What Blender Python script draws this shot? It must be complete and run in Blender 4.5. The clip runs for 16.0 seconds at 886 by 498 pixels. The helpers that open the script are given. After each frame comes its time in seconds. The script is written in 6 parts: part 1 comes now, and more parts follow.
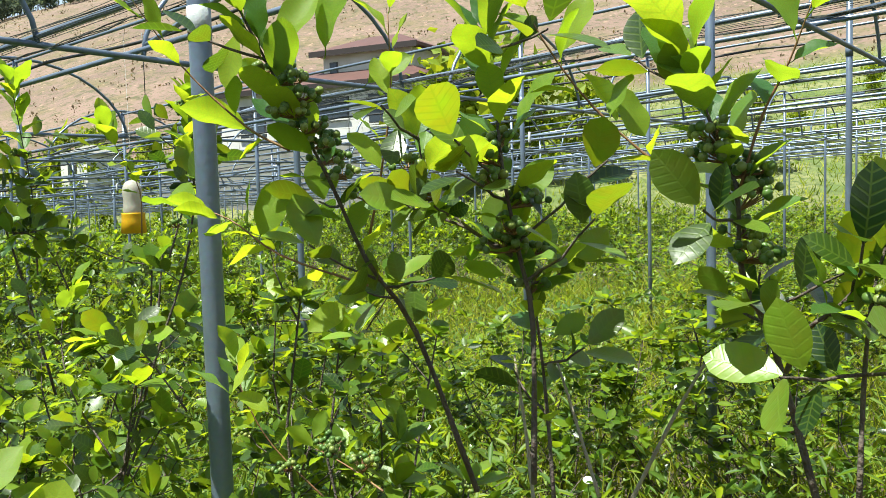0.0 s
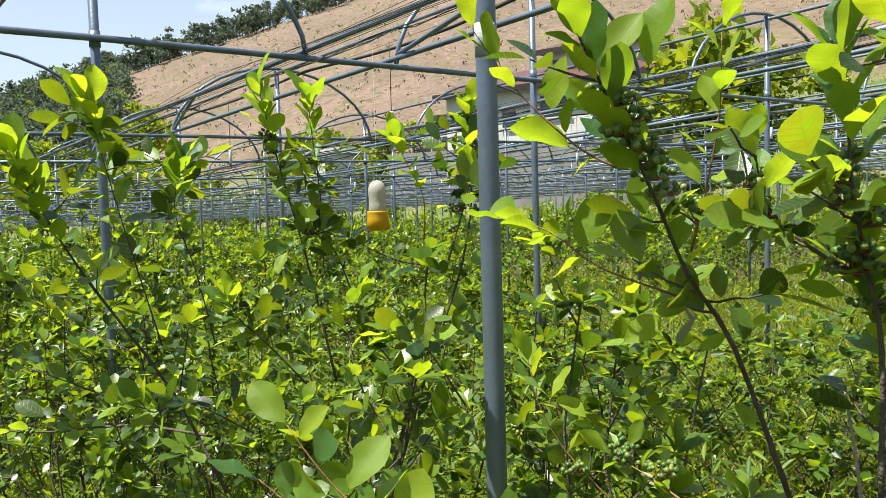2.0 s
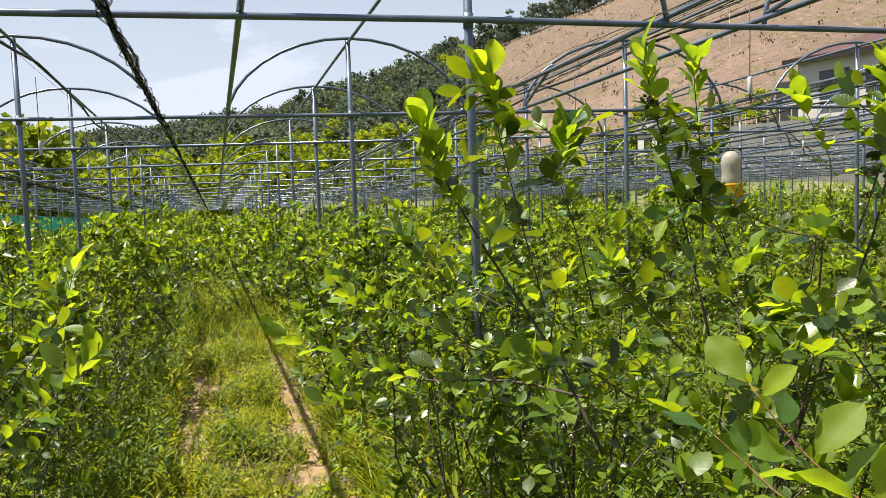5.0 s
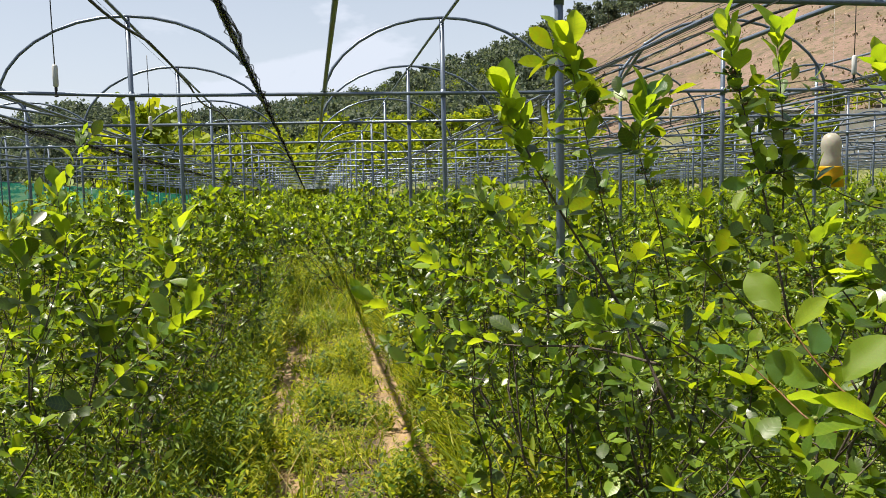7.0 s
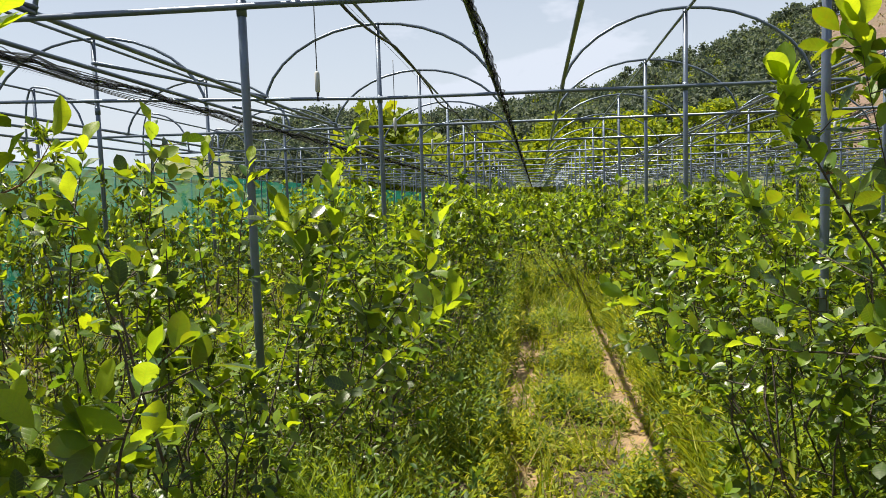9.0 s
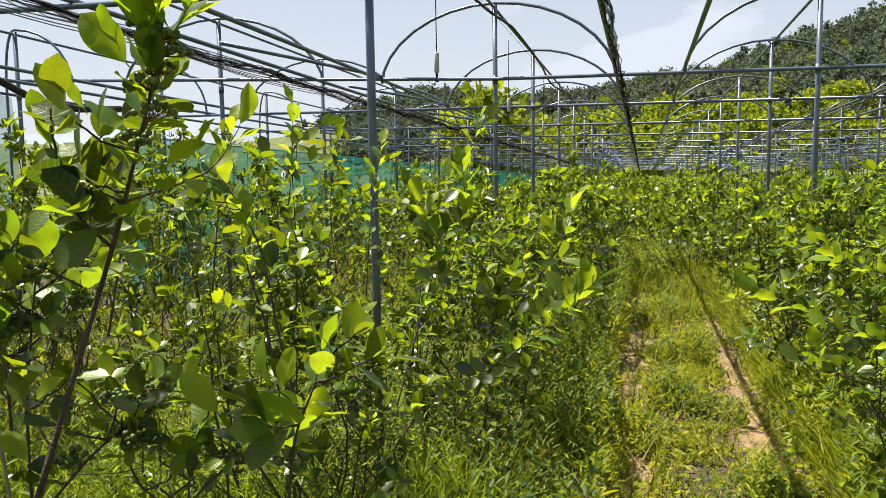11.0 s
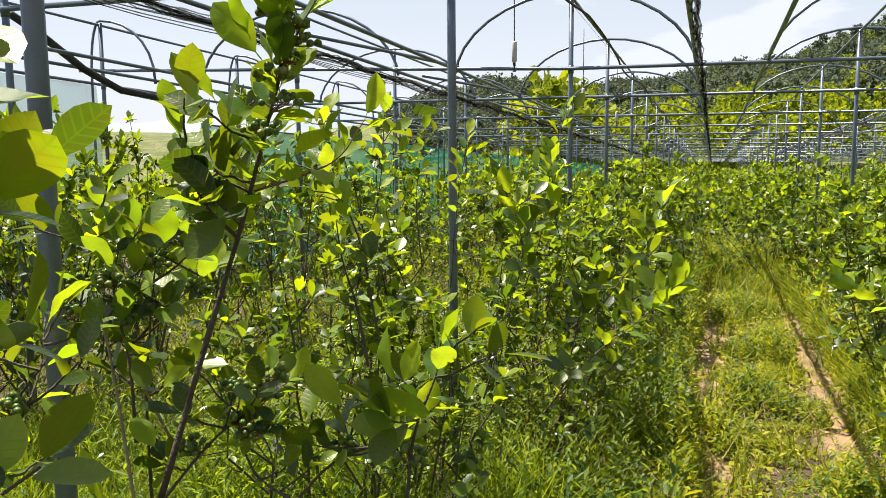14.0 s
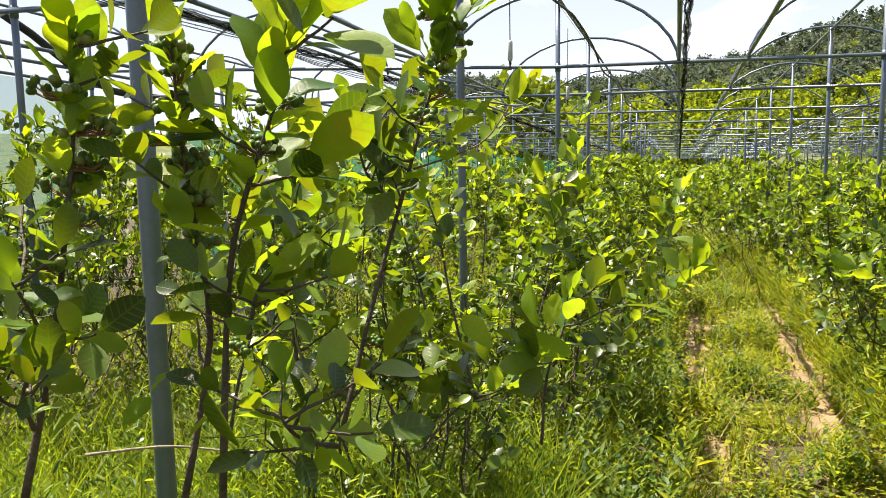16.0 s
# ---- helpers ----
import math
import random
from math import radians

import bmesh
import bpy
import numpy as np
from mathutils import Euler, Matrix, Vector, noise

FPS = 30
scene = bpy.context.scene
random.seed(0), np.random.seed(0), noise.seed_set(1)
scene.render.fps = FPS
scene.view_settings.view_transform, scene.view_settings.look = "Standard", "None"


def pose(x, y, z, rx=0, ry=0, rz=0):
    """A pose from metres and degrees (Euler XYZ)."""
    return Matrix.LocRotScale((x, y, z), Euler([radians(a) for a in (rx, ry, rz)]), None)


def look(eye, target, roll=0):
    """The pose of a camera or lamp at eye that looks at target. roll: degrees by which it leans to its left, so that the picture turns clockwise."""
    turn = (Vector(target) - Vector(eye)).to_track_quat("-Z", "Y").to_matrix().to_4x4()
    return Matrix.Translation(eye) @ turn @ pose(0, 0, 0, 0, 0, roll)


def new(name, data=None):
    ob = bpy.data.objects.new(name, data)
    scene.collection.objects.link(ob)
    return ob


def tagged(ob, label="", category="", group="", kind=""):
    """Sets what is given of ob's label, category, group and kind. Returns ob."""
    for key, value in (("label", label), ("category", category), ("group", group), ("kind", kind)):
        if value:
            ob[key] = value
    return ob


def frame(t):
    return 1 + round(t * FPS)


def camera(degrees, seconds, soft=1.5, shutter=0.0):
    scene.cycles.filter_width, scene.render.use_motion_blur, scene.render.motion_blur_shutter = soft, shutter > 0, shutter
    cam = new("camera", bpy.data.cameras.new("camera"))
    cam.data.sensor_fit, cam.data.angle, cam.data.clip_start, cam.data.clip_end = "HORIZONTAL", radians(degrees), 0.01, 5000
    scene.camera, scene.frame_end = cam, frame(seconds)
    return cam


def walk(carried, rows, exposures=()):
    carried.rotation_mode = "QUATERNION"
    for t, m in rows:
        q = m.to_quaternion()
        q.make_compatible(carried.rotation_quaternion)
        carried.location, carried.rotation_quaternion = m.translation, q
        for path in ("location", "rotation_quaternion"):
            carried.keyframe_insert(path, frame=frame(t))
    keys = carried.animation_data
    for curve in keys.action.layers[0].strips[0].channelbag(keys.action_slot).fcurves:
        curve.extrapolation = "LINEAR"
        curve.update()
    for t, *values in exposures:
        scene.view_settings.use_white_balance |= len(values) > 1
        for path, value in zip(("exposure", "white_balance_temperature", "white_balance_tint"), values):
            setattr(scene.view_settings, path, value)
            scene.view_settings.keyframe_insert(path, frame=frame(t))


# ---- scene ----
cam = camera(55.63, 16.0, soft=0.85)
ROWS = [
    (0.0, 0.013, 0.249, 1.584, 37.54, -4.14, 1.70),
    (0.5, -0.032, 0.251, 1.589, 41.95, -4.07, 1.39),
    (1.0, -0.053, 0.217, 1.591, 46.77, -4.13, 1.23),
    (1.5, -0.045, 0.168, 1.602, 50.86, -4.12, 1.82),
    (2.0, -0.041, 0.146, 1.607, 52.37, -3.89, 1.67),
    (2.5, -0.067, 0.135, 1.609, 57.49, -3.69, 1.74),
    (3.0, -0.056, 0.100, 1.600, 61.19, -3.69, 1.89),
    (3.5, -0.090, 0.069, 1.593, 65.31, -3.89, 2.15),
    (4.0, -0.082, 0.046, 1.592, 69.13, -4.06, 2.18),
    (4.5, -0.103, 0.035, 1.594, 72.26, -4.42, 2.24),
    (7.0, 0.009, 0.042, 1.548, 81.03, -5.78, 1.26),
    (7.5, -0.003, 0.072, 1.560, 83.11, -5.73, 1.52),
    (8.0, -0.000, 0.045, 1.562, 87.50, -5.52, 1.99),
    (8.5, -0.000, 0.000, 1.550, 93.52, -5.26, 2.44),
    (9.0, 0.005, -0.048, 1.541, 96.29, -5.50, 1.85),
    (9.5, -0.015, -0.077, 1.544, 98.12, -5.70, 1.22),
    (10.0, -0.010, -0.112, 1.549, 100.56, -5.92, 1.12),
    (12.5, -0.017, -0.150, 1.562, 104.60, -7.28, 0.65),
    (13.0, -0.003, -0.160, 1.563, 105.26, -7.46, 0.53),
    (13.5, -0.015, -0.190, 1.561, 106.60, -7.41, 0.77),
    (14.0, -0.016, -0.211, 1.559, 107.74, -7.30, 0.55),
    (14.5, 0.003, -0.225, 1.550, 108.67, -7.25, 0.35),
    (15.0, 0.053, -0.242, 1.544, 109.07, -7.32, 0.41),
    (15.5, 0.145, -0.318, 1.544, 107.34, -7.51, 1.81),
    (16.0, 0.205, -0.360, 1.543, 105.57, -7.37, 1.02),
]
LIGHT = [
    (0.0, 1.49, 6300, 0),
    (1.5, 1.38, 6400, 2),
    (3.0, 1.22, 6650, 9),
    (4.5, 1.14, 6850, 10),
    (8.5, 1.03, 6950, 9),
    (13.0, 1.18, 7100, 11),
    (15.0, 1.36, 7200, 11),
    (16.0, 1.46, 7200, 11),
]
walk(cam, [(t, pose(x, y, z, 90 + pitch, roll, yaw)) for t, x, y, z, yaw, pitch, roll in ROWS], LIGHT)

# ---- world, sun ----
SUN_EL, SUN_AZ = radians(67), math.atan2(-0.32, -0.95)
world = bpy.data.worlds.new("sky")
scene.world = world
world.use_nodes = True
wn, wl = world.node_tree.nodes, world.node_tree.links
sky = wn.new("ShaderNodeTexSky")
sky.sky_type, sky.sun_disc, sky.sun_elevation, sky.sun_rotation = "NISHITA", False, SUN_EL, SUN_AZ
sky.air_density, sky.dust_density, sky.ozone_density = 1.0, 0.7, 1.2
coords, squash = wn.new("ShaderNodeTexCoord"), wn.new("ShaderNodeMapping")
squash.inputs["Scale"].default_value = (1.0, 1.0, 2.6)
puffs = wn.new("ShaderNodeTexNoise")
puffs.inputs["Scale"].default_value, puffs.inputs["Detail"].default_value, puffs.inputs["Roughness"].default_value = 2.6, 6.0, 0.55
cover = wn.new("ShaderNodeMapRange")
cover.inputs["From Min"].default_value, cover.inputs["From Max"].default_value, cover.inputs["To Max"].default_value = 0.52, 0.64, 0.96
split, haze, veil = wn.new("ShaderNodeSeparateXYZ"), wn.new("ShaderNodeMapRange"), wn.new("ShaderNodeMath")
haze.inputs["From Min"].default_value, haze.inputs["From Max"].default_value = 0.02, 0.62
haze.inputs["To Min"].default_value, haze.inputs["To Max"].default_value = 0.80, 0.10
veil.operation = "MAXIMUM"
cloud = wn.new("ShaderNodeMix")
cloud.data_type = "RGBA"
cloud.inputs["B"].default_value = (7.4, 8.3, 10.1, 1)
wl.new(coords.outputs["Generated"], squash.inputs["Vector"])
wl.new(squash.outputs["Vector"], puffs.inputs["Vector"])
wl.new(puffs.outputs["Fac"], cover.inputs["Value"])
wl.new(coords.outputs["Generated"], split.inputs["Vector"])
wl.new(split.outputs["Z"], haze.inputs["Value"])
wl.new(haze.outputs["Result"], veil.inputs[0])
wl.new(cover.outputs["Result"], veil.inputs[1])
wl.new(veil.outputs[0], cloud.inputs["Factor"])
wl.new(sky.outputs["Color"], cloud.inputs["A"])
wl.new(cloud.outputs["Result"], wn["Background"].inputs["Color"])
wn["Background"].inputs["Strength"].default_value = 0.05
sun = new("sun", bpy.data.lights.new("sun", "SUN"))
sun.data.energy, sun.data.angle, sun.data.color = 5.0, radians(0.6), (1.0, 0.95, 0.86)
sun.matrix_world = look((math.sin(SUN_AZ) * math.cos(SUN_EL) * 60, math.cos(SUN_AZ) * math.cos(SUN_EL) * 60, math.sin(SUN_EL) * 60), (0, 0, 0))


# ---- materials ----
def material(name, base, rough=0.6, metal=0.0, var=0.25, scale=6.0, fine=60.0, bump=0.15, second=None, amount=0.4):
    """Two-scale variation of one colour, or of two, with a fine bump, in metres."""
    m = bpy.data.materials.new(name)
    m.use_nodes = True
    n, l = m.node_tree.nodes, m.node_tree.links
    b = n["Principled BSDF"]
    b.inputs["Roughness"].default_value, b.inputs["Metallic"].default_value = rough, metal
    pos = n.new("ShaderNodeTexCoord")
    big, small = n.new("ShaderNodeTexNoise"), n.new("ShaderNodeTexNoise")
    big.inputs["Scale"].default_value, big.inputs["Detail"].default_value = scale, 5
    small.inputs["Scale"].default_value, small.inputs["Detail"].default_value = fine, 3
    l.new(pos.outputs["Object"], big.inputs["Vector"])
    l.new(pos.outputs["Object"], small.inputs["Vector"])
    spread = n.new("ShaderNodeMapRange")
    spread.inputs["From Min"].default_value, spread.inputs["From Max"].default_value = 0.5 - 0.5 * amount, 0.5 + 0.5 * amount
    l.new(big.outputs["Fac"], spread.inputs["Value"])
    two = n.new("ShaderNodeMix")
    two.data_type = "RGBA"
    other = second or tuple(c * (1 - var) for c in base)
    two.inputs["A"].default_value, two.inputs["B"].default_value = (*base, 1), (*other, 1)
    l.new(spread.outputs["Result"], two.inputs["Factor"])
    grain = n.new("ShaderNodeMix")
    grain.data_type, grain.blend_type = "RGBA", "MULTIPLY"
    grain.inputs["Factor"].default_value = var
    l.new(two.outputs["Result"], grain.inputs["A"])
    l.new(small.outputs["Color"], grain.inputs["B"])
    l.new(grain.outputs["Result"], b.inputs["Base Color"])
    bp = n.new("ShaderNodeBump")
    bp.inputs["Strength"].default_value, bp.inputs["Distance"].default_value = bump, 0.01
    l.new(small.outputs["Fac"], bp.inputs["Height"])
    l.new(bp.outputs["Normal"], b.inputs["Normal"])
    return m


def leaf_material(name, dark, light, through_col, rough=0.32, share=0.4, by_object=False, veins=False, low=0.28, gloss=0.38):
    """A leaf: glossy face over light that comes through it, each leaf of its own green."""
    m = bpy.data.materials.new(name)
    m.use_nodes = True
    n, l = m.node_tree.nodes, m.node_tree.links
    b = n["Principled BSDF"]
    b.inputs["Roughness"].default_value = rough
    b.inputs["Specular IOR Level"].default_value = gloss
    rnd = n.new("ShaderNodeObjectInfo") if by_object else n.new("ShaderNodeNewGeometry")
    ramp = n.new("ShaderNodeMix")
    ramp.data_type = "RGBA"
    ramp.inputs["A"].default_value, ramp.inputs["B"].default_value = (*dark, 1), (*light, 1)
    skew = n.new("ShaderNodeMath")
    skew.operation, skew.inputs[1].default_value = "POWER", 2.0
    l.new(rnd.outputs["Random" if by_object else "Random Per Island"], skew.inputs[0])
    l.new(skew.outputs[0], ramp.inputs["Factor"])
    pos, blot = n.new("ShaderNodeTexCoord"), n.new("ShaderNodeTexNoise")
    blot.inputs["Scale"].default_value, blot.inputs["Detail"].default_value = 55.0, 3.0
    l.new(pos.outputs["Object"], blot.inputs["Vector"])
    mott = n.new("ShaderNodeMix")
    mott.data_type, mott.blend_type = "RGBA", "MULTIPLY"
    mott.inputs["Factor"].default_value = 0.3
    l.new(ramp.outputs["Result"], mott.inputs["A"])
    l.new(blot.outputs["Color"], mott.inputs["B"])
    l.new(mott.outputs["Result"], b.inputs["Base Color"])
    tr = n.new("ShaderNodeBsdfTranslucent")
    tint = n.new("ShaderNodeMix")
    tint.data_type = "RGBA"
    tint.inputs["A"].default_value = (through_col[0] * low, through_col[1] * (low + 0.1), through_col[2] * 0.6, 1)
    tint.inputs["B"].default_value = (min(1, through_col[0] * 1.4), min(1, through_col[1] * 1.22), through_col[2] * 0.9, 1)
    l.new(rnd.outputs["Random" if by_object else "Random Per Island"], tint.inputs["Factor"])
    l.new(tint.outputs["Result"], tr.inputs["Color"])
    if veins:
        uv, sep = n.new("ShaderNodeTexCoord"), n.new("ShaderNodeSeparateXYZ")
        l.new(uv.outputs["UV"], sep.inputs["Vector"])
        side = n.new("ShaderNodeMath")
        side.operation = "ABSOLUTE"
        l.new(sep.outputs["X"], side.inputs[0])
        slant = n.new("ShaderNodeMath")
        slant.operation, slant.inputs[1].default_value = "MULTIPLY_ADD", -0.55
        l.new(side.outputs[0], slant.inputs[0])
        l.new(sep.outputs["Y"], slant.inputs[2])
        wave = n.new("ShaderNodeMath")
        wave.operation, wave.inputs[1].default_value = "MULTIPLY", 46.0
        l.new(slant.outputs[0], wave.inputs[0])
        sine = n.new("ShaderNodeMath")
        sine.operation = "SINE"
        l.new(wave.outputs[0], sine.inputs[0])
        sharp = n.new("ShaderNodeMapRange")
        sharp.inputs["From Min"].default_value, sharp.inputs["From Max"].default_value = 0.55, 1.0
        l.new(sine.outputs[0], sharp.inputs["Value"])
        bp = n.new("ShaderNodeBump")
        bp.inputs["Strength"].default_value, bp.inputs["Distance"].default_value = 0.22, 0.0014
        bp.invert = True
        rib = n.new("ShaderNodeMapRange")
        rib.inputs["From Min"].default_value, rib.inputs["From Max"].default_value = 0.022, 0.006
        l.new(side.outputs[0], rib.inputs["Value"])
        both = n.new("ShaderNodeMath")
        both.operation = "MAXIMUM"
        l.new(sharp.outputs["Result"], both.inputs[0])
        l.new(rib.outputs["Result"], both.inputs[1])
        sheen = n.new("ShaderNodeMapRange")
        sheen.inputs["To Min"].default_value, sheen.inputs["To Max"].default_value = rough - 0.08, rough + 0.16
        l.new(blot.outputs["Fac"], sheen.inputs["Value"])
        l.new(sheen.outputs["Result"], b.inputs["Roughness"])
        swell = n.new("ShaderNodeMath")
        swell.operation, swell.inputs[1].default_value = "MULTIPLY_ADD", 2.2
        l.new(blot.outputs["Fac"], swell.inputs[0])
        ribs = n.new("ShaderNodeMath")
        ribs.operation, ribs.inputs[1].default_value = "MULTIPLY", 0.35
        l.new(both.outputs[0], ribs.inputs[0])
        l.new(ribs.outputs[0], swell.inputs[2])
        l.new(swell.outputs[0], bp.inputs["Height"])
        l.new(bp.outputs["Normal"], b.inputs["Normal"])
        pale = n.new("ShaderNodeMix")
        pale.data_type, pale.blend_type = "RGBA", "MIX"
        pale.inputs["B"].default_value = (light[0] * 1.6, light[1] * 1.35, light[2] * 1.8, 1)
        amt = n.new("ShaderNodeMath")
        amt.operation, amt.inputs[1].default_value = "MULTIPLY", 0.13
        l.new(both.outputs[0], amt.inputs[0])
        l.new(amt.outputs[0], pale.inputs["Factor"])
        l.new(mott.outputs["Result"], pale.inputs["A"])
        l.new(pale.outputs["Result"], b.inputs["Base Color"])
    cloudy = n.new("ShaderNodeMix")
    cloudy.data_type, cloudy.blend_type = "RGBA", "MULTIPLY"
    cloudy.inputs["Factor"].default_value = 0.45
    l.new(tint.outputs["Result"], cloudy.inputs["A"])
    l.new(blot.outputs["Color"], cloudy.inputs["B"])
    if veins:
        dim = n.new("ShaderNodeMix")
        dim.data_type = "RGBA"
        dim.inputs["B"].default_value = (through_col[0] * 0.45, through_col[1] * 0.55, through_col[2] * 0.5, 1)
        deep = n.new("ShaderNodeMath")
        deep.operation, deep.inputs[1].default_value = "MULTIPLY", 0.32
        l.new(both.outputs[0], deep.inputs[0])
        l.new(deep.outputs[0], dim.inputs["Factor"])
        l.new(cloudy.outputs["Result"], dim.inputs["A"])
        l.new(dim.outputs["Result"], tr.inputs["Color"])
    else:
        l.new(cloudy.outputs["Result"], tr.inputs["Color"])
    mix = n.new("ShaderNodeMixShader")
    mix.inputs["Fac"].default_value = share
    l.new(b.outputs["BSDF"], mix.inputs[1])
    l.new(tr.outputs["BSDF"], mix.inputs[2])
    l.new(mix.outputs["Shader"], n["Material Output"].inputs["Surface"])
    return m


STEEL = material("galvanised_steel", (0.2, 0.252, 0.332), 0.36, 0.50, 0.30, 5.0, 90.0, 0.10, (0.132, 0.164, 0.212))
BLACK = material("black_polyethylene", (0.02, 0.02, 0.022), 0.5, 0, 0.3, 8, 80)
NET = material("black_bird_netting", (0.022, 0.024, 0.022), 0.8, 0, 0.4, 8, 120, 0.5, (0.06, 0.065, 0.055))


def see_through(m, share):
    """A woven net: part of the light passes straight through its holes."""
    n, l = m.node_tree.nodes, m.node_tree.links
    top = n["Material Output"].inputs["Surface"]
    clear, mix = n.new("ShaderNodeBsdfTransparent"), n.new("ShaderNodeMixShader")
    mix.inputs["Fac"].default_value = share
    l.new(top.links[0].from_socket, mix.inputs[1])
    l.new(clear.outputs["BSDF"], mix.inputs[2])
    l.new(mix.outputs["Shader"], top)
    return m


LOOSE_NET = see_through(material("gathered_black_netting", (0.022, 0.024, 0.022), 0.8, 0, 0.4, 8, 120, 0.5, (0.06, 0.065, 0.055)), 0.50)
GREEN_NET = see_through(leaf_material("green_windbreak_net", (0.012, 0.208, 0.16), (0.02, 0.264, 0.2), (0.024, 0.368, 0.296), 0.7, 0.5), 0.30)
SIDE_NET = see_through(leaf_material("pale_blue_side_net", (0.08, 0.272, 0.288), (0.112, 0.32, 0.336), (0.12, 0.384, 0.432), 0.7, 0.5), 0.48)
WHITE = material("white_plastic", (0.6, 0.608, 0.6), 0.45, 0, 0.15, 20, 90, 0.05)
CLOUDY = leaf_material("cloudy_white_plastic", (0.60, 0.58, 0.50), (0.66, 0.64, 0.56), (0.62, 0.60, 0.50), 0.35, 0.45)
YELLOW = leaf_material("yellow_plastic", (0.75, 0.42, 0.01), (0.80, 0.48, 0.02), (0.85, 0.5, 0.02), 0.35, 0.3)
BARK = material("grey_brown_bark", (0.068, 0.048, 0.036), 0.8, 0, 0.5, 25, 180, 0.6, (0.136, 0.108, 0.084))
DEADWOOD = material("bleached_dead_cane", (0.368, 0.32, 0.232), 0.8, 0, 0.3, 25, 180, 0.4)
RED_TWIG = material("reddish_young_shoot", (0.192, 0.08, 0.04), 0.55, 0, 0.3, 25, 180, 0.2, (0.24, 0.136, 0.048))
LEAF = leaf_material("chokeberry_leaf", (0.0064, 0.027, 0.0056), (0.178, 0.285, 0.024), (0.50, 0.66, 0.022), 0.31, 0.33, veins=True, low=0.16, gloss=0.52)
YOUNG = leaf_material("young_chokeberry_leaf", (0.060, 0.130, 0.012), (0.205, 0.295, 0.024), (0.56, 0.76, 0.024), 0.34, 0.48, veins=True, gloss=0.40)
LEAF_SINGLE = leaf_material("chokeberry_leaf_single", (0.032, 0.104, 0.030), (0.155, 0.275, 0.044), (0.56, 0.76, 0.038), 0.36, 0.49, by_object=True, veins=True, low=0.66, gloss=0.45)
LIT_YOUNG_SINGLE = leaf_material("lit_young_chokeberry_leaf_single", (0.130, 0.225, 0.020), (0.275, 0.370, 0.032), (0.58, 0.76, 0.032), 0.42, 0.50, by_object=True, veins=True, low=0.75, gloss=0.30)
BERRY = leaf_material("unripe_berry", (0.12, 0.184, 0.036), (0.288, 0.304, 0.088), (0.24, 0.32, 0.048), 0.4, 0.12)
BERRY_SINGLE = leaf_material("unripe_berry_single", (0.072, 0.144, 0.0256), (0.24, 0.28, 0.072), (0.24, 0.32, 0.048), 0.4, 0.12, by_object=True)
GRASS = leaf_material("meadow_grass", (0.125, 0.185, 0.012), (0.330, 0.335, 0.030), (0.52, 0.62, 0.03), 0.6, 0.42, gloss=0.25)
LIME_GRASS = leaf_material("lime_green_grass", (0.136, 0.232, 0.0144), (0.352, 0.416, 0.036), (0.496, 0.672, 0.032), 0.55, 0.48)
STRAW = leaf_material("dry_straw", (0.336, 0.248, 0.096), (0.48, 0.368, 0.16), (0.4, 0.32, 0.12), 0.7, 0.2)
WEED = leaf_material("broad_weed", (0.06, 0.132, 0.0144), (0.216, 0.288, 0.032), (0.464, 0.64, 0.04), 0.52, 0.45)
ALLEY_WEED = leaf_material("yellowing_alley_weed", (0.170, 0.230, 0.014), (0.440, 0.430, 0.040), (0.60, 0.66, 0.035), 0.6, 0.42, gloss=0.25)
CLOVER = leaf_material("low_clover", (0.032, 0.092, 0.0112), (0.144, 0.224, 0.024), (0.432, 0.56, 0.032), 0.52, 0.40)
PETAL = material("white_petal", (0.64, 0.64, 0.608), 0.6, 0, 0.1, 20, 90, 0.0)
FOLIAGE = leaf_material("hillside_foliage", (0.150, 0.225, 0.016), (0.310, 0.370, 0.026), (0.50, 0.60, 0.028), 0.6, 0.44, gloss=0.25)
PINE = leaf_material("pine_needles", (0.06, 0.088, 0.0576), (0.132, 0.164, 0.104), (0.176, 0.24, 0.128), 0.7, 0.36)


# ---- mesh helpers ----
def mesh(name, verts, faces, mat, smooth=True, uv=None):
    """A mesh from arrays of verts and faces (quads or triangles, one kind)."""
    me = bpy.data.meshes.new(name)
    verts, faces = np.asarray(verts, np.float32), np.asarray(faces, np.int32)
    me.vertices.add(len(verts))
    me.vertices.foreach_set("co", verts.ravel())
    k = faces.shape[1]
    me.loops.add(faces.size)
    me.loops.foreach_set("vertex_index", faces.ravel())
    me.polygons.add(len(faces))
    me.polygons.foreach_set("loop_start", np.arange(0, faces.size, k, dtype=np.int32))
    if uv is not None:
        me.uv_layers.new(name="uv").data.foreach_set("uv", np.asarray(uv, np.float32)[faces.ravel()].ravel())
    me.update(calc_edges=True)
    me.polygons.foreach_set("use_smooth", np.full(len(faces), smooth))
    me.materials.append(mat)
    return me


def part(name, data, parent=None, label="", m=None):
    """Links a mesh as one object, under a thing or a part."""
    ob = new(name, data)
    if m is not None:
        ob.matrix_basis = m
    if parent:
        ob.parent = parent
    return tagged(ob, label)


def empty(name, x, y, z, label, category, group="", kind=""):
    ob = new(name)
    ob.empty_display_size = 0.1
    ob.matrix_basis = pose(x, y, z)
    return tagged(ob, label, category, group, kind)


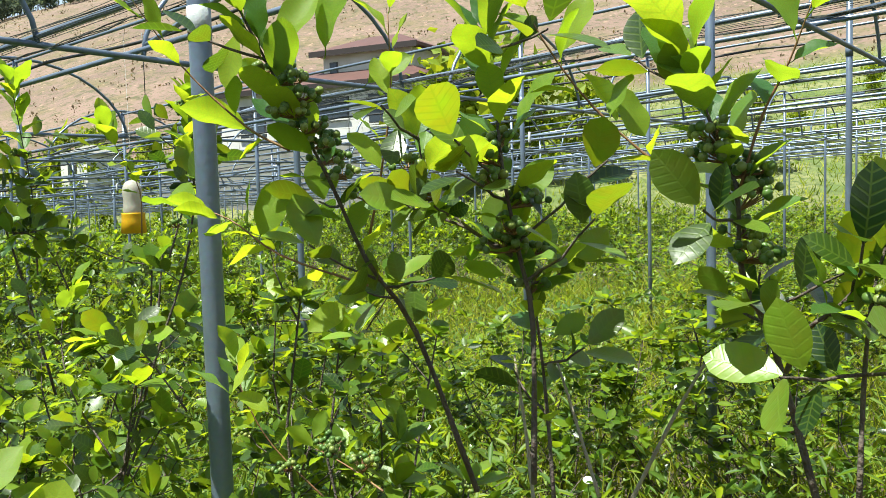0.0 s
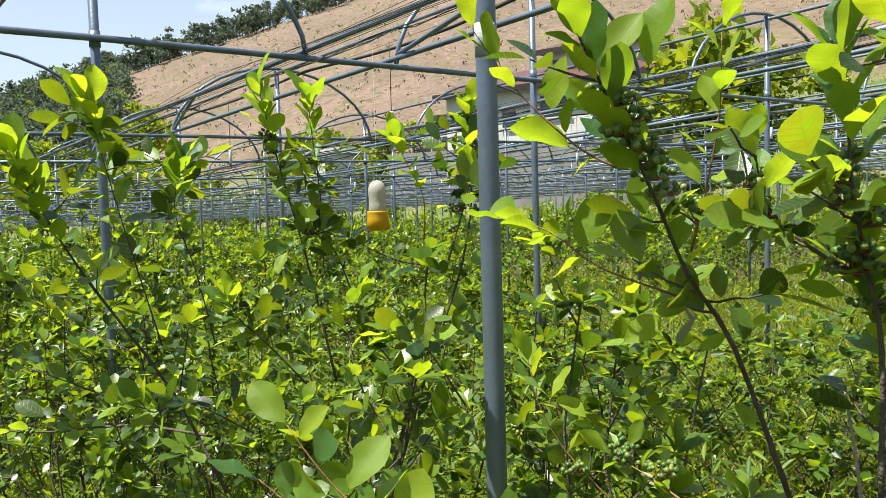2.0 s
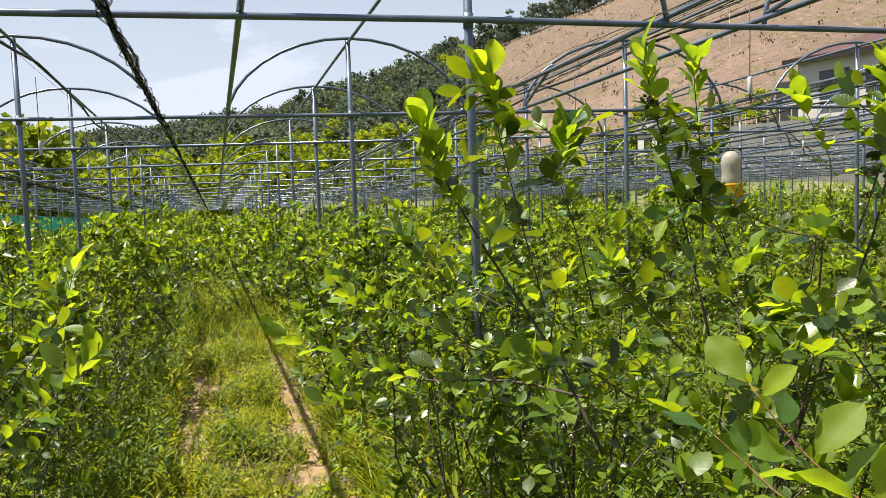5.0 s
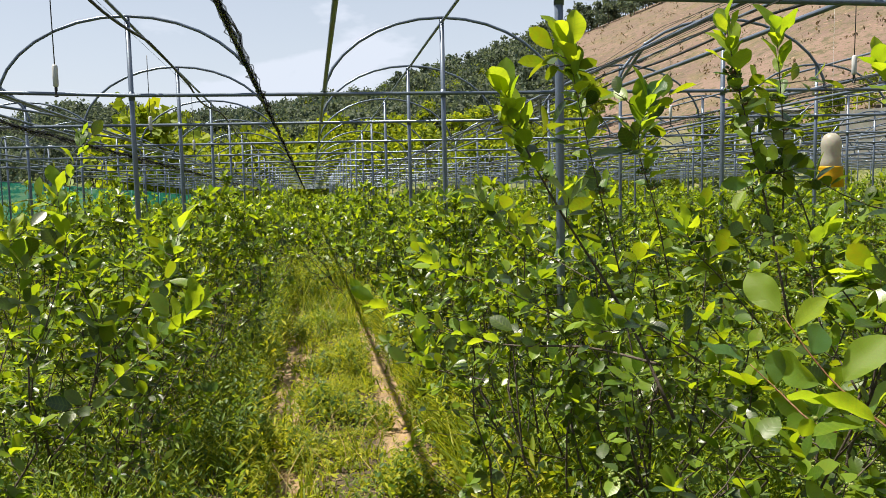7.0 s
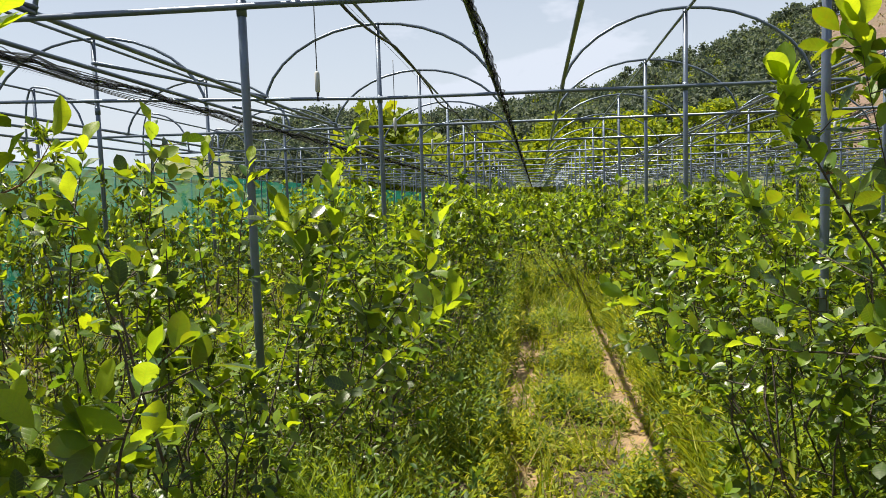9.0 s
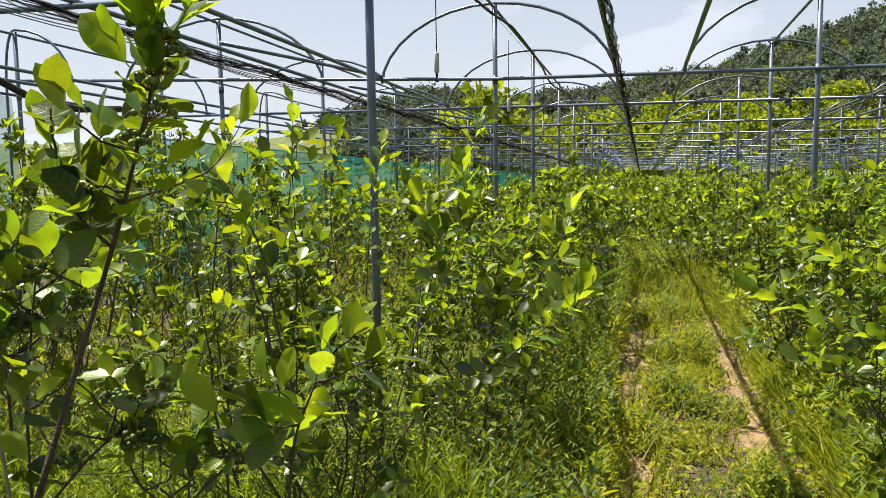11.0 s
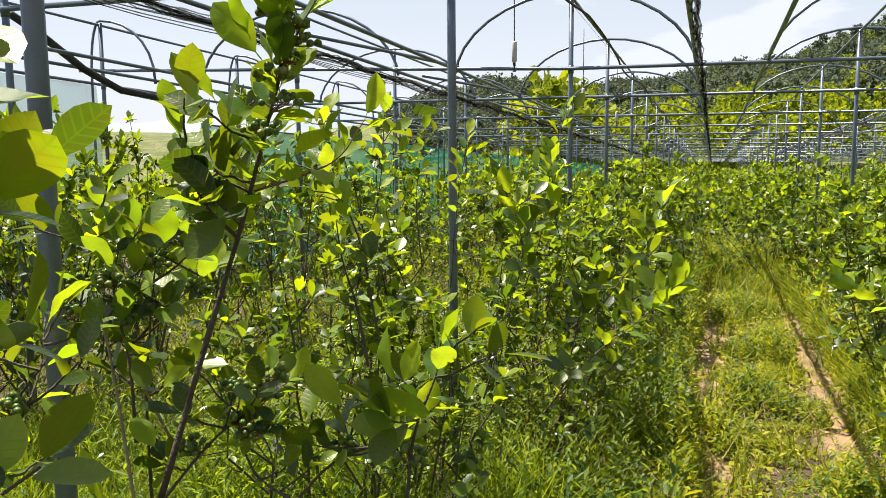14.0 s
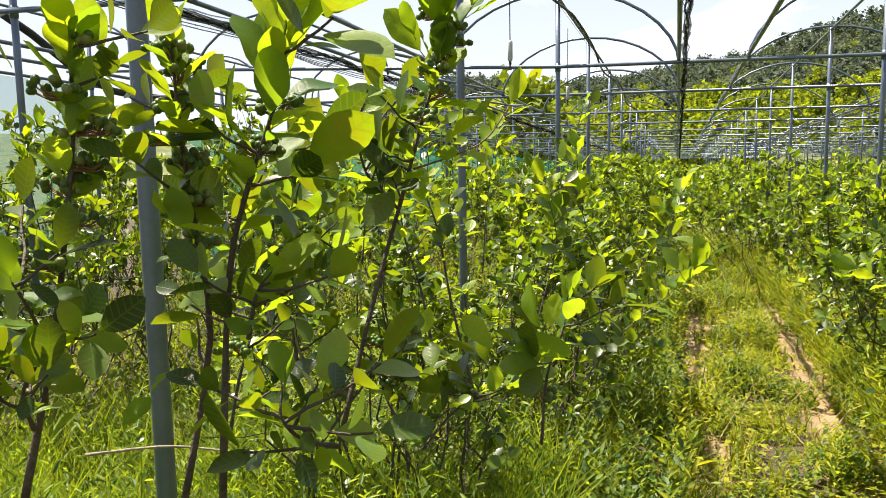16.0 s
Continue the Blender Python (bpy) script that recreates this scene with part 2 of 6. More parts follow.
def tube(points, radius, seg=8, cap=True):
    """Verts and quads of a round bar along points; radius: one, or one per point."""
    pts = np.asarray(points, float)
    rad = np.broadcast_to(np.asarray(radius, float), len(pts))
    tan = np.gradient(pts, axis=0)
    tan /= np.linalg.norm(tan, axis=1)[:, None] + 1e-12
    ref = np.array([0.0, 0, 1]) if abs(tan[0][2]) < 0.9 else np.array([1.0, 0, 0])
    u = np.cross(tan, ref)
    u /= np.linalg.norm(u, axis=1)[:, None] + 1e-12
    v = np.cross(tan, u)
    a = np.linspace(0, 2 * np.pi, seg, endpoint=False)
    ring = u[:, None] * np.cos(a)[None, :, None] + v[:, None] * np.sin(a)[None, :, None]
    verts = (pts[:, None] + ring * rad[:, None, None]).reshape(-1, 3)
    i, j = np.meshgrid(np.arange(len(pts) - 1), np.arange(seg), indexing="ij")
    k = (j + 1) % seg
    faces = np.stack([i * seg + j, i * seg + k, (i + 1) * seg + k, (i + 1) * seg + j], -1).reshape(-1, 4)
    if cap:
        n = len(verts)
        verts = np.vstack([verts, pts[:1], pts[-1:]])
        h = np.arange(0, seg, 2)
        last = (len(pts) - 1) * seg
        ends = [(n, (q + 2) % seg, q + 1, q) for q in h] + [(n + 1, last + q, last + q + 1, last + (q + 2) % seg) for q in h]
        faces = np.vstack([faces, np.array(ends)])
    return verts, faces


def lathe(profile, seg=12):
    """Verts and quads of a turned form from (radius, height) pairs."""
    prof = np.asarray(profile, float)
    a = np.linspace(0, 2 * np.pi, seg, endpoint=False)
    verts = np.stack([prof[:, :1] * np.cos(a), prof[:, :1] * np.sin(a), np.repeat(prof[:, 1:], seg, 1)], -1).reshape(-1, 3)
    i, j = np.meshgrid(np.arange(len(prof) - 1), np.arange(seg), indexing="ij")
    k = (j + 1) % seg
    return verts, np.stack([i * seg + j, i * seg + k, (i + 1) * seg + k, (i + 1) * seg + j], -1).reshape(-1, 4)


def join(pieces):
    """One set of verts and faces from several."""
    vs, fs, n = [], [], 0
    for v, f in pieces:
        vs.append(np.asarray(v, float))
        fs.append(np.asarray(f) + n)
        n += len(v)
    return np.vstack(vs), np.vstack(fs)


def scatter(template, mats):
    """Copies of one small form at many 4 x 4 poses, as one set of verts and faces."""
    v, f = np.asarray(template[0], float), np.asarray(template[1])
    mats = np.asarray(mats, float)
    verts = np.einsum("nij,vj->nvi", mats[:, :3, :3], v) + mats[:, None, :3, 3]
    faces = f[None] + (np.arange(len(mats)) * len(v))[:, None, None]
    return verts.reshape(-1, 3), faces.reshape(-1, f.shape[1])


def bases(at, along, up, size):
    """Poses with y along a direction, z near up, scaled."""
    y = along / (np.linalg.norm(along, axis=1)[:, None] + 1e-9)
    x = np.cross(y, up)
    x /= np.linalg.norm(x, axis=1)[:, None] + 1e-9
    z = np.cross(x, y)
    m = np.zeros((len(at), 4, 4))
    size = np.asarray(size, float).reshape(-1, 1)
    m[:, :3, 0], m[:, :3, 1], m[:, :3, 2], m[:, :3, 3], m[:, 3, 3] = x * size, y * size, z * size, at, 1
    return m


# ---- the lie of the land ----
SLOPE = 0.0425
CREST_AZ = np.array([-180, -120, -60, -20, 0, 20, 40, 52, 60, 66, 72, 76, 80, 86, 92, 98, 104, 110, 118, 140, 180.0])
CREST_EL = np.array([3, 4, 10, 15, 16, 16.5, 16, 14.6, 12.2, 10.3, 8.2, 6.8, 5.5, 3.9, 3.1, 2.4, 3.0, 1.6, 0.6, 1.0, 3.0])
HILL_DIST = 190.0


def land(x, y):
    """Height of the ground: the sloping field, then banks and hills round it."""
    x, y = np.asarray(x, float), np.asarray(y, float)
    r = np.hypot(x, y)
    az = np.degrees(np.arctan2(-x, y))
    crest = np.interp(az, CREST_AZ, CREST_EL)
    field = SLOPE * np.clip(x, -56, 20)
    foot = np.interp(az, [-180, 0, 30, 60, 75, 100, 118, 180], [40, 36, 36, 48, 62, 70, 90, 60])
    s = np.clip((r - foot) / (HILL_DIST - foot), 0, 1)
    top = HILL_DIST * np.tan(np.radians(crest)) + 1.55
    fall = np.clip((r - HILL_DIST) / 150, 0, 1)
    rise = (0.75 * s + 0.25 * s * s * (3 - 2 * s))
    lumps = 1.6 * np.sin(x * 0.055 + 1.3) * np.cos(y * 0.071) + 0.9 * np.sin(x * 0.13 + y * 0.11)
    return field * (1 - s) + (top * rise) * (1 - 0.6 * fall) + lumps * s * (1 - s) * 2.0


def build_ground():
    az = np.radians(np.linspace(0, 360, 241)[:-1])
    rad = np.concatenate([np.linspace(0.25, 12, 60), np.linspace(12.6, 60, 60), np.linspace(62, 340, 70), [500, 900, 1800, 3500]])
    a, r = np.meshgrid(az, rad)
    x, y = r * np.sin(a), r * np.cos(a)
    z = land(x, y)
    z[r > 400] = land(x, y)[r > 400] * 0.4 - 5
    near = np.clip(1 - r / 25, 0, 1)
    z = z + near * (0.018 * np.sin(x * 5.1 + y * 2.3) * np.sin(y * 6.7) + 0.012 * np.sin(x * 13 + 2 * np.sin(y * 9)))
    verts = np.stack([x, y, z], -1).reshape(-1, 3)
    n = len(az)
    i, j = np.meshgrid(np.arange(len(rad) - 1), np.arange(n), indexing="ij")
    k = (j + 1) % n
    faces = np.stack([i * n + k, i * n + j, (i + 1) * n + j, (i + 1) * n + k], -1).reshape(-1, 4)
    middle = len(verts)
    verts = np.vstack([verts, [[0, 0, 0]]])
    faces = np.vstack([faces, [[middle, (q + 2) % n, q + 1, q] for q in range(0, n, 2)]])
    return mesh("ground", verts, faces, SOIL)


def ground_material():
    """Straw-strewn soil in the field, tufted green beyond, bare orange-brown earth on the cleared hill."""
    m = material("field_soil", (0.092, 0.064, 0.0368), 0.95, 0, 0.55, 3.2, 34.0, 0.9, (0.052, 0.04, 0.0208), 0.35)
    n, l = m.node_tree.nodes, m.node_tree.links
    b = n["Principled BSDF"]
    near = b.inputs["Base Color"].links[0].from_socket
    geo, sep = n.new("ShaderNodeTexCoord"), n.new("ShaderNodeSeparateXYZ")
    l.new(geo.outputs["Object"], sep.inputs["Vector"])

    def math_node(op, *vals):
        q = n.new("ShaderNodeMath")
        q.operation = op
        for s, v in zip(q.inputs, vals):
            if isinstance(v, (int, float)):
                s.default_value = v
            else:
                l.new(v, s)
        return q.outputs[0]

    def noise_node(scale, detail=5.0):
        q = n.new("ShaderNodeTexNoise")
        q.inputs["Scale"].default_value, q.inputs["Detail"].default_value = scale, detail
        l.new(geo.outputs["Object"], q.inputs["Vector"])
        return q.outputs["Fac"]

    def mix_node(fac, a, c):
        q = n.new("ShaderNodeMix")
        q.data_type = "RGBA"
        for s, v in ((q.inputs["Factor"], fac), (q.inputs["A"], a), (q.inputs["B"], c)):
            if isinstance(v, tuple):
                s.default_value = (*v, 1)
            else:
                l.new(v, s)
        return q.outputs["Result"]

    def step_node(v, lo, hi):
        q = n.new("ShaderNodeMapRange")
        l.new(v, q.inputs["Value"])
        q.inputs["From Min"].default_value, q.inputs["From Max"].default_value = lo, hi
        return q.outputs["Result"]

    x, y = sep.outputs["X"], sep.outputs["Y"]
    trodden = mix_node(step_node(noise_node(7.0, 6.0), 0.40, 0.62), (0.296, 0.196, 0.112), (0.168, 0.116, 0.064))
    drift = math_node("MULTIPLY", math_node("SUBTRACT", noise_node(1.6), 0.5), 0.35)
    off_right = math_node("ABSOLUTE", math_node("SUBTRACT", math_node("ADD", y, drift), 0.60))
    off_left = math_node("ABSOLUTE", math_node("ADD", math_node("ADD", y, drift), 0.18))
    near = mix_node(step_node(math_node("MINIMUM", off_right, off_left), 0.16, 0.08), near, trodden)
    far = math_node("SQRT", math_node("ADD", math_node("MULTIPLY", x, x), math_node("MULTIPLY", y, y)))
    earth = mix_node(step_node(noise_node(0.06), 0.38, 0.62), (0.164, 0.108, 0.084), (0.12, 0.0784, 0.0608))
    earth = mix_node(step_node(noise_node(0.28, 6.0), 0.47, 0.66), earth, (0.116, 0.088, 0.044))
    earth = mix_node(step_node(noise_node(0.9, 6.0), 0.53, 0.66), earth, (0.068, 0.0576, 0.0272))
    earth = mix_node(step_node(noise_node(2.6, 4.0), 0.56, 0.66), earth, (0.068, 0.068, 0.024))
    earth = mix_node(step_node(noise_node(1.5, 6.0), 0.60, 0.70), earth, (0.24, 0.16, 0.112))
    green = mix_node(step_node(noise_node(0.45, 6.0), 0.40, 0.60), (0.072, 0.104, 0.02), (0.152, 0.152, 0.06))
    green = mix_node(step_node(noise_node(3.5, 4.0), 0.50, 0.62), green, (0.048, 0.068, 0.016))
    wavy = math_node("MULTIPLY", math_node("SUBTRACT", noise_node(0.035), 0.5), 0.5)
    bearing = math_node("ARCTAN2", math_node("MULTIPLY", x, -1.0), y)
    bare = math_node("LESS_THAN", math_node("ADD", bearing, math_node("MULTIPLY", wavy, 0.15)), radians(72.5))
    high = step_node(math_node("ADD", far, math_node("MULTIPLY", wavy, 90.0)), 66, 72)
    hill = mix_node(math_node("MULTIPLY", bare, high), green, earth)
    l.new(mix_node(step_node(far, 30, 42), near, hill), b.inputs["Base Color"])
    return m


SOIL = ground_material()
tagged(part("ground", build_ground()), "weedy straw-strewn field rising to a bare brown hill", "ground", "", "structure")

# ---- the net house: pipe frames over the rows ----
PITCH, BAY0, HALF = 2.65, 1.235, 1.045
FRAMES = [4.30, 1.50, -1.303, -3.927, -7.453, -10.091, -13.282]
while FRAMES[-1] > -52:
    FRAMES.append(FRAMES[-1] - 2.95)
BAYS = list(range(-3, 11))
EAVE, RIDGE = 2.487, 0.588
POST_R, PIPE_R, ARCH_R = 0.0212, 0.0159, 0.0135


def eave(x):
    return EAVE + SLOPE * x


def ground_z(x, y=0.0):
    return float(land(x, y))


def arch_points(n=17):
    a = np.linspace(0, math.pi, n)
    y = -HALF * np.cos(a)
    z = (RIDGE + 0.072) * np.sin(a) ** 1.12
    return np.stack([np.zeros(n), y, z], -1)


ARCH = mesh("arch", *tube(arch_points(), ARCH_R, 8), STEEL)
POST = mesh("post", *tube([(0, 0, -0.1), (0, 0, 1.0), (0, 0, 2.0), (0, 0, EAVE + RIDGE + 0.055)], POST_R, 12), STEEL)
CLAMP = mesh("clamp", *tube([(0, 0, -0.035), (0, 0, 0.035)], POST_R + 0.004, 10), STEEL)
Y0, Y1 = -6.48, BAY0 + PITCH * BAYS[-1] + HALF
X0, X1 = FRAMES[0] + 0.3, FRAMES[-1] - 0.3


def long_pipe(y, dz, r=PIPE_R, sag=0.0):
    xs = np.linspace(X0, X1, 24)
    return tube([(x, y + 0.004 * math.sin(x * 1.7), eave(x) + dz + sag * math.sin(x * 2.1)) for x in xs], r, 8)


EDGE_Y = -6.32
EDGE = [(0, 0.645 * math.cos(a) ** 1.0 if a < math.pi / 2 else 0.14 * math.cos(a), (RIDGE + 0.075) * math.sin(a) ** 0.9) for a in np.linspace(0.001, math.pi - 0.02, 15)]
EDGE_ARCH = mesh("arch", *tube(EDGE + [(0, -0.155, -1.2), (0, -0.155, -EAVE - 0.1)], ARCH_R, 8), STEEL)
for j in BAYS:
    edge = j == BAYS[0]
    cy = EDGE_Y if edge else BAY0 + PITCH * j
    bay = empty("pipe_frame", 0, cy, 0, "galvanised steel pipe frame of one arched net house bay", "frame", "bays of the net house")
    for q, x in enumerate(FRAMES):
        part("post", POST, bay, m=pose(x, 0, SLOPE * x, 0, 0, 30 * q))
        part("arch", EDGE_ARCH if edge else ARCH, bay, m=pose(x, 0, eave(x)))
        if x > -20:
            part("clamp", CLAMP, bay, m=pose(x, 0, eave(x)))
    part("ridge_pipe", mesh("ridge_pipe", *long_pipe(0.0, RIDGE + 0.030, ARCH_R), STEEL), bay)
    for off in ((-0.16, 0.645) if edge else (-HALF, HALF)):
        part("foot_pipe", mesh("foot_pipe", *long_pipe(off, 0.034), STEEL), bay)
    if j not in (-1, BAYS[0]):
        for x in FRAMES[:-1]:
            brace = tube([(x, HALF + 0.6 - 0.02, eave(x) + 0.06), (x + 1.0, HALF + 0.3, eave(x + 1.0) + 0.066), (x + 2.0, HALF + 0.02, eave(x + 2.0) + 0.066)], ARCH_R, 8)
            part("brace", mesh("brace", *brace, STEEL), bay)

TAPE = material("pale_weathered_tape", (0.4, 0.416, 0.416), 0.6, 0, 0.3, 30, 140, 0.2, (0.32, 0.344, 0.36))
near_bay = next(o for o in scene.objects if o.name.startswith("pipe_frame") and abs(o.location.y - BAY0) < 0.01)
part("tape", mesh("tape", *tube([(0, 0, -0.032), (0, 0, 0.0), (0, 0, 0.032)], POST_R + 0.0012, 14), TAPE), near_bay, "pale weathered tape round a post", m=pose(FRAMES[2], 0, 1.900))

CROSS = mesh("cross_pipe", *tube([(0, Y0 - 0.1, 0), (0, (Y0 + Y1) / 2, 0.01), (0, Y1 + 0.1, 0)], PIPE_R, 8), STEEL)
RISING = mesh("cross_pipe", *tube([(0, Y0 - 0.1, 0.16), (0, -4.0, 0.085), (0, -1.4, 0.004), (0, 1.2, 0), (0, Y1 + 0.1, 0)], PIPE_R, 8), STEEL)
BENT = mesh("cross_pipe", *tube([(0, Y0 - 0.1, 0), (0, -1.4, 0.004), (0, 1.2, 0), (0, 3.9, -0.033), (0, Y1 + 0.1, -0.06)], PIPE_R, 8), STEEL)
for q, x in enumerate(FRAMES):
    tagged(part("cross_pipe", BENT if q == 3 else RISING if q == 4 else CROSS, m=pose(x + POST_R + PIPE_R, 0, eave(x))), "long horizontal galvanised steel pipe clamped to the posts", "pipe", "cross pipes of the net house")

# black netting, gathered on one foot pipe of each bay
rng = np.random.default_rng(5)


def net_bundle(y, size, loose):
    """A gathered net: several twisted ropes of mesh along the pipe, sagging between ties."""
    pieces = []
    xs = np.arange(X0, X1, -0.18)
    for k in range(loose):
        ph, am = rng.uniform(0, 6.3), rng.uniform(0.3, 1.0) * size
        r = size * rng.uniform(0.07, 0.17)
        wob = rng.normal(0, size * 0.22, (len(xs), 2))
        sag = np.abs(np.sin((xs + 0.4) * math.pi / 1.45)) * size * rng.uniform(0.3, 0.9)
        pts = np.stack([xs, y + am * 0.7 * np.sin(xs * 1.9 + ph) * 0.6 + wob[:, 0], eave(xs) - 0.012 - size * 0.5 + am * 0.5 * np.cos(xs * 2.3 + ph) + wob[:, 1] - sag], -1)
        pieces.append(tube(pts, r * rng.uniform(0.6, 1.3, len(xs)), 5, False))
    return join(pieces)


for j in BAYS[1:]:
    wide = j in (-1, -2)
    y = BAY0 + PITCH * j + HALF + (0.045 if wide else 0.0)
    data = mesh("bird_net", *net_bundle(y, 0.044 if wide else 0.024, 10 if wide else 4), LOOSE_NET if wide else NET, False)
    tagged(part("bird_net", data), "black bird netting gathered along a steel pipe", "net", "gathered nets")

# fine loose strands of the nets beside the pipes
def strands(y, spread, lift, n, thick=0.0016):
    pieces = []
    xs = np.arange(X0, X1, -0.5)
    for k in range(n):
        f = k / (n - 1)
        pts = np.stack([xs, y + spread * f + 0.012 * np.sin(xs * 2 + k), np.array([eave(x) for x in xs]) + lift * f - 0.035 * np.abs(np.sin(xs * 1.1 + 0.3 * k)) * (0.4 + f)], -1)
        pieces.append(tube(pts, thick, 4, False))
    for x in np.arange(0.5, -14, -0.035) if lift < 0 else ():
        pieces.append(tube([(x, y, eave(x)), (x + 0.01, y + spread * 0.5, eave(x) + lift * 0.5 - 0.03), (x, y + spread, eave(x) + lift - 0.035)], 0.0006, 3, False))
    return join(pieces)


for j, spread, lift in ((0, -0.07, 0.075), (-2, -0.09, -0.04), (1, -0.07, 0.07)):
    data = mesh("loose_net", *strands(BAY0 + PITCH * j + HALF - 0.02, spread, lift, 9, 0.0030 if j < 0 else 0.0016), NET, False)
    tagged(part("loose_net", data), "loose edge of black bird netting beside the pipe", "net", "gathered nets")
droop = tube([(-5.6, -5.67, 2.62), (-5.9, -5.67, 2.50), (-6.4, -5.66, 2.24), (-6.9, -5.67, 2.08), (-7.5, -5.67, 2.03), (-8.2, -5.67, 2.06)], 0.035, 8)
tagged(part("net_roll", mesh("net_roll", *droop, NET)), "drooping black roll of netting at the edge bay", "net", "gathered nets")

# black water hoses under the ridges, with hanging sprinklers
for j in (-1, 1, 3, 5):
    y = BAY0 + PITCH * j
    xs = np.arange(X0, X1, -0.35)
    pts = np.stack([xs, y + 0.05 + 0.05 * np.sin(xs * 1.1 + j), np.array([eave(x) for x in xs]) + RIDGE - 0.035 - 0.05 * np.abs(np.sin(xs * 1.06 + j))], -1)
    tagged(part("water_hose", mesh("water_hose", *tube(pts, 0.0125, 7), BLACK)), "black plastic water hose slung under the ridge pipe", "hose", "ridge hoses")

WIRE = mesh("tube", *tube([(0, 0, 0), (0.004, 0, -0.2), (0, 0, -0.45)], 0.0035, 6), BLACK)
WEIGHT = mesh("weight", *lathe([(0.001, 0), (0.012, -0.002), (0.017, -0.01), (0.017, -0.125), (0.012, -0.135), (0.001, -0.136)], 12), WHITE)
HEAD = mesh("nozzle", *join([lathe([(0.001, 0), (0.009, 0), (0.009, -0.02), (0.004, -0.025), (0.004, -0.045), (0.012, -0.05), (0.012, -0.056), (0.001, -0.058)], 10),
                            tube([(0.013, 0, -0.012), (0.018, 0, -0.035), (0.010, 0, -0.056)], 0.003, 5, False)]), BLACK)


def sprinkler(x, y, drop):
    ztop = eave(x) + RIDGE - 0.07
    s = empty("hanging_sprinkler", x, y, ztop, "hanging sprinkler with a white weight on a thin black tube", "sprinkler", "hanging sprinklers")
    part("tube", WIRE, s, m=Matrix.Diagonal((1, 1, drop / 0.45, 1)))
    part("weight", WEIGHT, s, "white plastic weight", m=pose(0, 0, -drop))
    part("nozzle", HEAD, s, "black nozzle", m=pose(0, 0, -drop - 0.137))


for q, x in enumerate(np.arange(-5.457, -40, -3.05)):
    for j in (-1, 1, 3):
        sprinkler(x, BAY0 + PITCH * j - 0.045, 0.575 if j < 0 else 0.53)

# insect trap: cloudy dome over a yellow cup
trap = empty("insect_trap", -5.804, 3.91, 1.465, "hanging insect trap with cloudy white dome and yellow cup", "trap")
part("dome", mesh("dome", *lathe([(0.001, 0.252), (0.030, 0.248), (0.055, 0.228), (0.071, 0.19), (0.074, 0.15), (0.067, 0.11), (0.070, 0.05), (0.075, 0.012), (0.072, 0.004)], 20), CLOUDY), trap, "cloudy white plastic dome")
part("cup", mesh("cup", *lathe([(0.001, -0.155), (0.084, -0.155), (0.096, -0.15), (0.088, -0.06), (0.086, -0.01), (0.088, 0.0), (0.072, 0.003)], 20), YELLOW), trap, "yellow plastic cup")
part("wire", mesh("wire", *tube([(0, 0, 0.25), (0.005, 0, 0.5), (0, 0, eave(-5.80) + RIDGE - 1.465)], 0.0008, 5), WHITE), trap)

# ---- plants ----
def leaf_form(rows, width=0.60, fold=0.12, curl=0.10):
    """A chokeberry leaf, one long from its stalk: widest past the middle, folded on the midrib, curled at the tip. Also its uv."""
    t = np.linspace(0, 1, rows + 1)
    half = width * 0.5 * (t ** 0.92 * (1 - t) ** 0.74) / (0.554 ** 0.92 * 0.446 ** 0.74)
    half[0], half[-1] = 0.02, 0.0
    z0 = -curl * t ** 2
    left = np.stack([-half, t, z0 + fold * half * 1.6], -1)
    mid = np.stack([0 * t, t, z0], -1)
    right = np.stack([half, t, z0 + fold * half * 1.6], -1)
    verts = np.stack([left, mid, right], 1).reshape(-1, 3)
    faces = []
    for i in range(rows):
        a, b = 3 * i, 3 * i + 3
        faces += [(a, a + 1, b + 1, b), (a + 1, a + 2, b + 2, b + 1)]
    return verts, np.array(faces), np.stack([verts[:, 0], verts[:, 1]], -1)


def stalked(form, stalk=0.16):
    v, f, uv = form
    v = v.copy()
    v[:, 1] += stalk
    return v, f, uv


LEAF_FINE, LEAF_BUSH = (stalked(leaf_form(k), 0.12) for k in (6, 4))
HEX = np.array([(0, 0.06, 0), (-0.25, 0.45, 0.07), (-0.23, 0.78, 0.05), (0, 1.12, -0.07), (0.23, 0.78, 0.05), (0.25, 0.45, 0.07)])
LEAF_MID = (HEX, np.array([[0, 3, 2, 1], [0, 5, 4, 3]]), HEX[:, :2].copy())
KITE = np.array([(0, 0.05, 0), (0.30, 0.62, 0.06), (0, 1.1, -0.06), (-0.30, 0.62, 0.06)])
LEAF_FAR = (KITE, np.array([[0, 1, 2, 3]]), KITE[:, :2].copy())


def ball(level):
    bm = bmesh.new()
    bmesh.ops.create_icosphere(bm, subdivisions=level, radius=1.0)
    v = np.array([q.co[:] for q in bm.verts])
    f = np.array([[q.index for q in p.verts] for p in bm.faces])
    bm.free()
    return v, f


BALL_LOW = ball(1)


def curve_points(start, end, lift, n, gen, wob=0.02):
    """A bent line from start to end that first leans, then rises."""
    t = np.linspace(0, 1, n)[:, None]
    start, end = np.asarray(start, float), np.asarray(end, float)
    mid = (start + end) / 2 + np.asarray(lift)
    pts = (1 - t) ** 2 * start + 2 * t * (1 - t) * mid + t ** 2 * end
    return pts + gen.normal(0, wob, (n, 3)) * (t * (1 - t) * 2.5)


